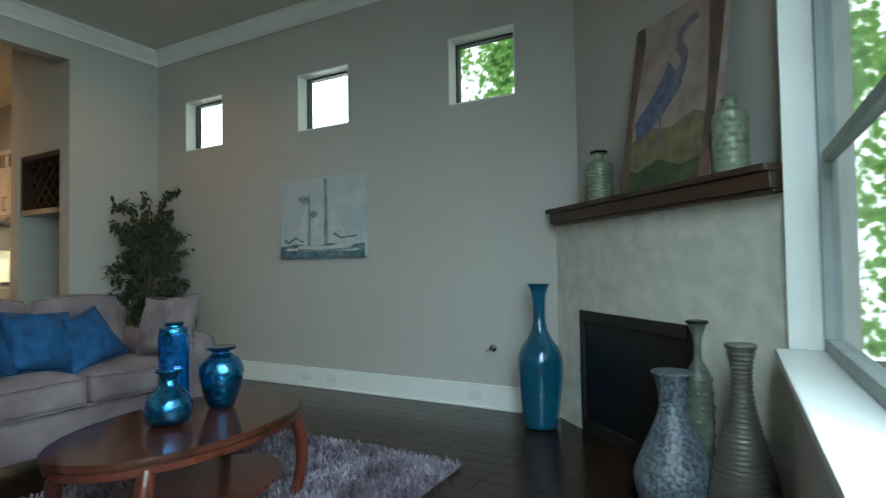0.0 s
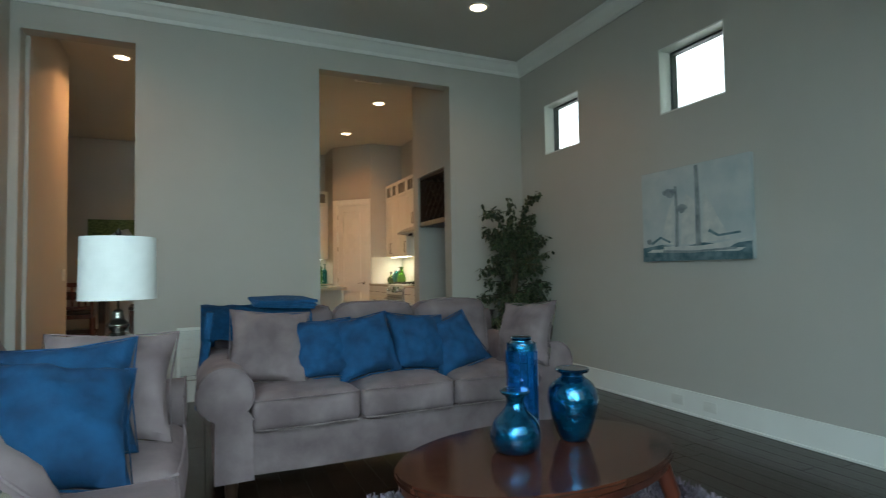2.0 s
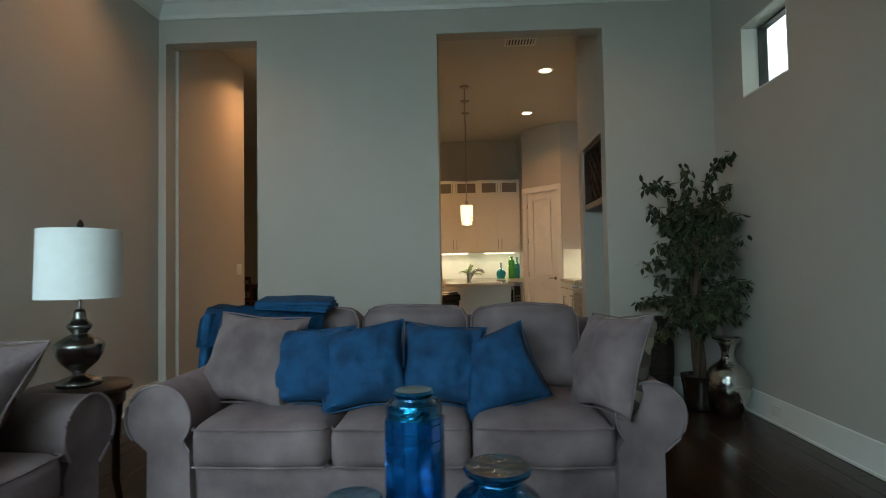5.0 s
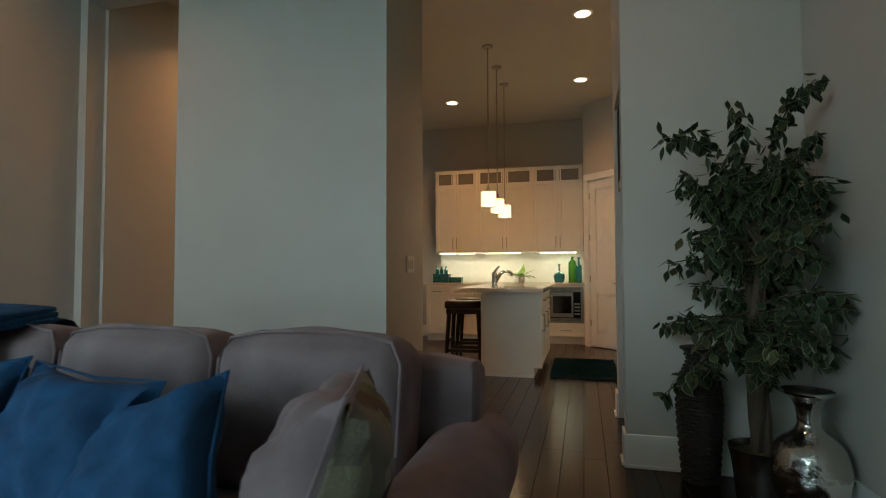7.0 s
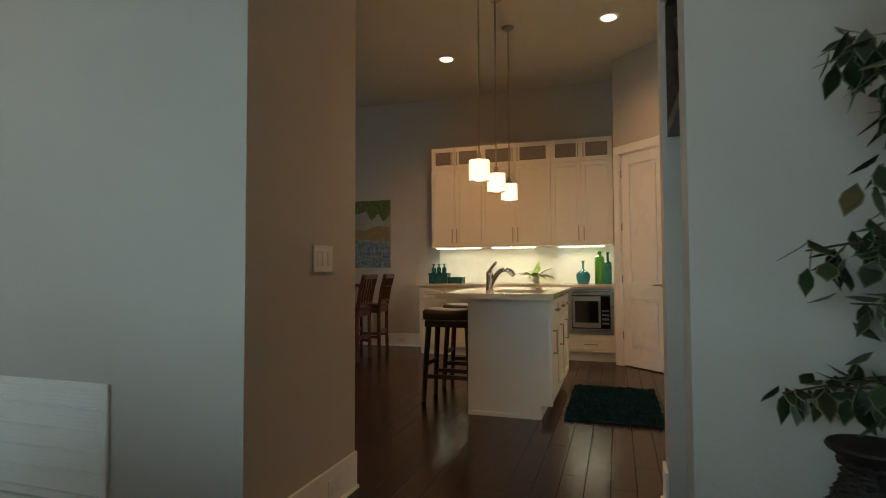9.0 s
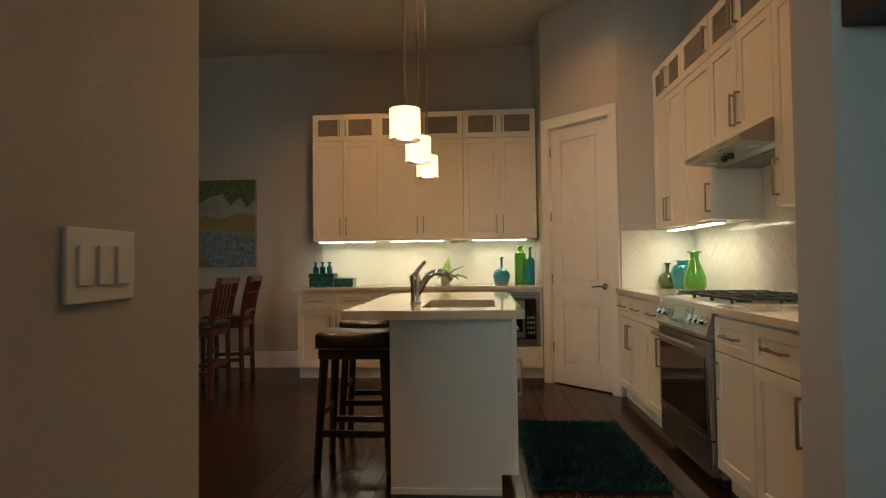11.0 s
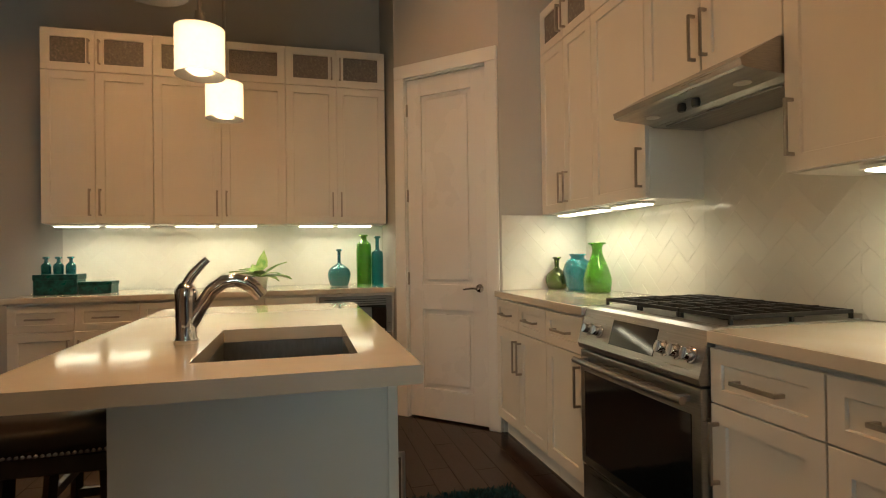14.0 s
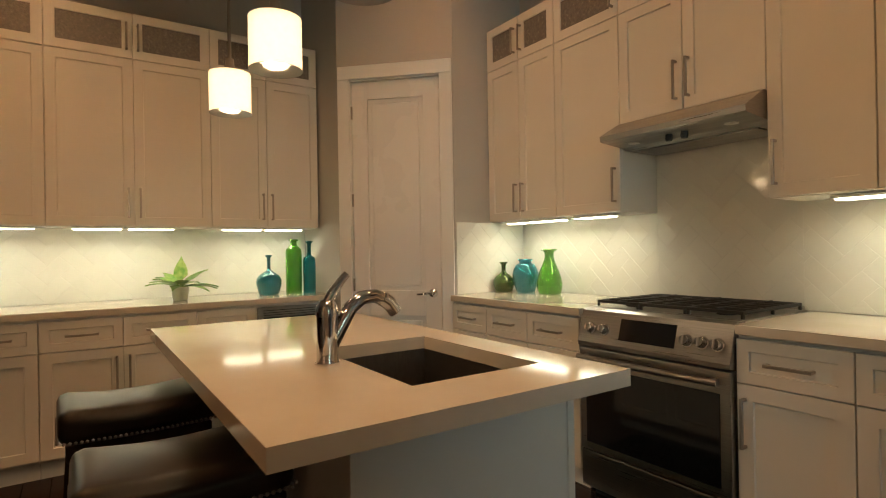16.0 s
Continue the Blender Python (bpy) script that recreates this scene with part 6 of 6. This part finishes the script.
# dining corner
canvas("river_painting", "canvas landscape painting of a tree beside a blue river", 1.0, 1.0, (XB + 0.046, -1.03, 1.15), 90, 0, P("hazy_sky", (0.22, 0.25, 0.27), (0.33, 0.35, 0.34), 4), [
    ("river", [(0, 0), (1, 0), (1, 0.36), (0.6, 0.4), (0.3, 0.42), (0, 0.36)], P("river_blue", (0.06, 0.13, 0.2), (0.24, 0.3, 0.34), 22)),
    ("far_bank", [(0, 0.4), (0.4, 0.43), (1, 0.38), (1, 0.6), (0.8, 0.62), (0.6, 0.55), (0.4, 0.6), (0.2, 0.5), (0, 0.5)], P("bank", (0.2, 0.2, 0.1), (0.3, 0.22, 0.12), 14)),
    ("near_bank", [(0, 0), (0.5, 0), (0.42, 0.12), (0.25, 0.27), (0, 0.34)], P("path", (0.12, 0.15, 0.06), (0.26, 0.2, 0.12), 10)),
    ("tree_trunk", band([(0.05, 0.2), (0.06, 0.5), (0.1, 0.75), (0.12, 1.0)], 0.16), P("trunk", (0.07, 0.06, 0.05), (0.14, 0.1, 0.07), 12)),
    ("foliage", [(0, 1), (1, 1), (1, 0.78), (0.9, 0.68), (0.82, 0.8), (0.7, 0.7), (0.62, 0.84), (0.45, 0.8), (0.3, 0.7), (0.18, 0.66), (0.1, 0.74), (0, 0.6)], P("leaves", (0.04, 0.08, 0.025), (0.13, 0.19, 0.07), 26)),
])
dt = thing("dining_table", "counter-height dark wood dining table with a trestle base", "dining table", (-10.75, -1.65, 0))
part("tabletop", boxes((-0.62, 0.62, -0.85, 0.85, 0.875, 0.92), bevel=0.006, seg=2), DARKWOOD, dt)
part("apron", boxes((-0.5, 0.5, -0.7, 0.7, 0.8, 0.875)), DARKWOOD, dt)
for sy in (-1, 1):
    bm = prism([(-0.3, 0), (0.3, 0), (0.18, 0.4), (0.22, 0.8), (-0.22, 0.8), (-0.18, 0.4)], -0.05, 0.05, 0.005)
    part("trestle", bm, DARKWOOD, dt, at=pose(0, sy * 0.5, 0, 90))
part("cross_beam", boxes((-0.05, 0.05, -0.45, 0.45, 0.2, 0.3)), DARKWOOD, dt)


def counter_chair(at, rz):
    e = thing("counter_chair", "cherry wood counter-height chair with a lattice back", "chair", at, rz, "chairs round the dining table")
    part("seat", cushion(0.44, 0.42, 0.06, 0.01, 10, 0.4), LEATHER, e, smooth=True, at=pose(0, 0, 0.6))
    part("seat_rail", boxes((-0.21, 0.21, -0.2, 0.2, 0.54, 0.6), bevel=0.004), CHERRY, e)
    for sx in (-1, 1):
        part("leg", boxes((sx * 0.19 - 0.02, sx * 0.19 + 0.02, -0.2, -0.16, 0, 0.55), bevel=0.004), CHERRY, e)
        part("back_post", tube([(sx * 0.19, 0.2, 0), (sx * 0.19, 0.19, 0.3), (sx * 0.19, 0.19, 0.6), (sx * 0.195, 0.23, 0.85), (sx * 0.2, 0.28, 1.05)], 0.024, 4), CHERRY, e)
        part("stretcher", boxes((sx * 0.19 - 0.012, sx * 0.19 + 0.012, -0.16, 0.18, 0.2, 0.235)), CHERRY, e)
    for y in (-0.18, 0.19):
        part("stretcher", boxes((-0.17, 0.17, y - 0.012, y + 0.012, 0.26, 0.3)), CHERRY, e)
    part("top_rail", boxes((-0.215, 0.215, 0.262, 0.292, 1.0, 1.06), bevel=0.005), CHERRY, e)
    part("lower_rail", boxes((-0.19, 0.19, 0.2, 0.222, 0.68, 0.72)), CHERRY, e)
    part("middle_rail", boxes((-0.19, 0.19, 0.24, 0.256, 0.88, 0.905)), CHERRY, e)
    for k in range(4):
        part("slat", tube([(-0.12 + 0.08 * k, 0.212, 0.7), (-0.12 + 0.08 * k, 0.245, 0.86), (-0.12 + 0.08 * k, 0.276, 1.01)], 0.013, 4), CHERRY, e)
    return e


c1 = counter_chair((-10.42, -0.55, 0), 3)
copy_thing(c1, pose(-11.1, -0.6, 0, 0, 0, 8))
copy_thing(c1, pose(-9.85, -1.35, 0, 0, 0, -86))
copy_thing(c1, pose(-9.85, -2.0, 0, 0, 0, -92))
copy_thing(c1, pose(-10.75, -2.75, 0, 0, 0, 180))
fv = thing("flower_vase", "ribbed blue glass vase with cream hydrangeas on the table", "flowers", (-10.85, -1.4, 0.921))
part("vase", vessel([(0.06, 0), (0.065, 0.01), (0.07, 0.15), (0.075, 0.25)], 26, 0.004), TEAL, fv, smooth=True)
for k in range(7):
    a = 6.2832 * k / 7
    bm = bmesh.new()
    c = Vector((0.1 * math.cos(a), 0.1 * math.sin(a), 0.36 + 0.05 * (k % 3))) if k < 6 else Vector((0, 0, 0.45))
    for j in range(70):
        d = Vector((rnd.gauss(0, 1), rnd.gauss(0, 1), rnd.gauss(0, 1))).normalized()
        o = c + d * 0.07
        sd = d.cross(Vector((0.2, 0.5, 1))).normalized() * 0.014
        up = d.cross(sd).normalized() * 0.014
        bm.faces.new([bm.verts.new(o + sd), bm.verts.new(o + up), bm.verts.new(o - sd), bm.verts.new(o - up)])
    part("flower_head", bm, PETAL, fv)
    part("stem", tube([(0, 0, 0.05), tuple(c * 0.6 + Vector((0, 0, 0.1))), tuple(c)], 0.004, 5), LEAF, fv)
for sx, sy in ((0.35, 0.45), (0.35, -0.35), (-0.35, 0.45)):
    pl = thing("place_setting", "blue rimmed plate on a woven mat on the table", "plate", (-10.75 + sx, -1.65 + sy, 0.921), 0, "place settings")
    part("mat", lathe([(0.001, 0), (0.17, 0), (0.17, 0.004), (0.001, 0.005)], 30), BOXTEAL, pl)
    part("plate", lathe([(0.001, 0.006), (0.07, 0.006), (0.13, 0.02), (0.132, 0.023), (0.07, 0.011), (0.001, 0.011)], 30), PLASTIC, pl, smooth=True)
pot("goblet", "blue stemmed glass goblet on the dining table", "glass", (-10.4, -1.0, 0.921), [(0.035, 0), (0.036, 0.004), (0.006, 0.012), (0.005, 0.07), (0.03, 0.09), (0.043, 0.13), (0.038, 0.17)], TEAL)


# ---- tiles and planks ----
def clip_poly(poly, x0, x1, y0, y1):
    for axis, lim, keep in ((0, x0, 1), (0, x1, -1), (1, y0, 1), (1, y1, -1)):
        out = []
        for a, b in zip(poly, poly[1:] + poly[:1]):
            ia, ib = (a[axis] - lim) * keep >= 0, (b[axis] - lim) * keep >= 0
            if ia:
                out.append(a)
            if ia != ib:
                f = (lim - a[axis]) / (b[axis] - a[axis])
                out.append((a[0] + (b[0] - a[0]) * f, a[1] + (b[1] - a[1]) * f))
        poly = out
        if len(poly) < 3:
            return []
    return poly


def herringbone(parent, x0, x1, z0, z1, tw, tl):
    """Tiles laid in a 45 degree herringbone on the local x-z plane, faces to -y."""
    cx, cz = (x0 + x1) / 2, (z0 + z1) / 2
    n = int(2.2 * max(x1 - x0, z1 - z0) / tw) + 4
    g = 0.0009
    c = math.cos(radians(45))
    shared = {}
    for i in range(-n, n):
        for j in range(-n, n):
            k = (i - j) % (2 * int(tl / tw))
            if k == 0:
                r = (i * tw, i * tw + tl, j * tw, j * tw + tw)
            elif k == 2 * int(tl / tw) - 1:
                r = (i * tw, i * tw + tw, j * tw, j * tw + tl)
            else:
                continue
            q = [(r[0] + g, r[2] + g), (r[1] - g, r[2] + g), (r[1] - g, r[3] - g), (r[0] + g, r[3] - g)]
            poly = [(cx + (a - b) * c, cz + (a + b) * c) for a, b in q]
            whole = clip_poly(poly, x0, x1, z0, z1)
            if len(whole) < 3:
                continue
            mx, mz = sum(p[0] for p in whole) / len(whole), sum(p[1] for p in whole) / len(whole)
            key = k if whole == poly else None
            me = shared.get(key) if key is not None else None
            if me is None:
                bm = bmesh.new()
                back = [bm.verts.new((a - mx, 0, b - mz)) for a, b in whole]
                mid = [bm.verts.new((a - mx, -0.0045, b - mz)) for a, b in whole]
                face = [bm.verts.new(((a - mx) * 0.985, -0.0056, (b - mz) * 0.985)) for a, b in whole]
                m = len(whole)
                bm.faces.new(face)
                for s0, s1 in ((back, mid), (mid, face)):
                    for h in range(m):
                        bm.faces.new((s0[h], s0[(h + 1) % m], s1[(h + 1) % m], s1[h]))
                bmesh.ops.recalc_face_normals(bm, faces=bm.faces[:])
                me = mesh_of("tile", bm, TILE)
                if key is not None:
                    shared[key] = me
            ob = new("tile", me)
            ob.parent = parent
            ob.matrix_basis = pose(mx, 0, mz, random.uniform(-0.25, 0.25), 0, random.uniform(-0.25, 0.25))


def splash(name, at, rz, runs, tw=0.075, tl=0.15):
    e = thing(name, "glazed white herringbone tile backsplash", "backsplash", at, rz)
    e["kind"] = "structure"
    part("grout", boxes(*[(a, b, -0.0046, -0.0005, c, d) for a, b, c, d in runs]), GROUT, e)
    holder = e
    for a, b, c, d in runs:
        herringbone(holder, a, b, c, d, tw, tl)


splash("backsplash_west", (XB, 0, 0), 90, [(0.235, 2.637, 0.932, 1.419)], 0.0889, 0.1778)
splash("backsplash_north", (0, YK, 0), 0, [(-10.377, -9.25, 0.932, 1.424), (-9.25, -8.5, 0.95, 1.893), (-8.5, -7.18, 0.932, 1.429)], 0.0889, 0.1778)
splash("backsplash_pantry_side", (-10.379, 0, 0), 90, [(3.24, 3.853, 0.932, 1.424)], 0.0889, 0.1778)

# floor planks along x
random.seed(12)
PW = 0.127
near_count, vjoin, fjoin, y = 0, [], [], -4.5
row = 0
long_mesh = {}
while y < 3.86:
    x = -11.68 - random.uniform(0, 1.0)
    while x < 0.02:
        ln = random.choice((0.6, 0.9, 1.2, 1.5))
        a, b = max(x, -11.68) + 0.0008, min(x + ln, 0.02) - 0.0008
        x += ln
        if b - a < 0.05:
            continue
        y0, y1 = y + 0.0008, min(y + PW, 3.86) - 0.0008
        if y1 - y0 < 0.02:
            continue
        t, e = 0.0, 0.0014
        near = near_count < 295 and (-8.4 < a < -1.0 and 1.1 < y < 3.6)
        ox, oy = ((a + b) / 2, (y0 + y1) / 2) if near else (0, 0)
        z = random.uniform(-0.0003, 0.0003)
        pts = [(a - ox, y0 - oy, -0.0018), (b - ox, y0 - oy, -0.0018), (b - ox, y1 - oy, -0.0018), (a - ox, y1 - oy, -0.0018),
               (a + e - ox, y0 + e - oy, z), (b - e - ox, y0 + e - oy, z), (b - e - ox, y1 - e - oy, z), (a + e - ox, y1 - e - oy, z)]
        fcs = [(4, 5, 6, 7), (0, 1, 5, 4), (1, 2, 6, 5), (2, 3, 7, 6), (3, 0, 4, 7)]
        if near:
            key = (round(b - a, 4), round(y1 - y0, 4))
            me = long_mesh.get(key)
            if me is None:
                me = bpy.data.meshes.new("plank")
                me.from_pydata(pts, [], fcs)
                me.materials.append(FLOOR)
                long_mesh[key] = me
            ob = new("plank", me)
            ob.parent = floor_base
            ob.location = (ox, oy, 0)
            near_count += 1
        else:
            i0 = len(vjoin)
            vjoin += pts
            fjoin += [tuple(i0 + q for q in f) for f in fcs]
    y += PW
    row += 1
me = bpy.data.meshes.new("planks")
me.from_pydata(vjoin, [], fjoin)
me.materials.append(FLOORJ)
ob = new("planks", me)
ob.parent = floor_base
tagged(ob, kind="stuff")
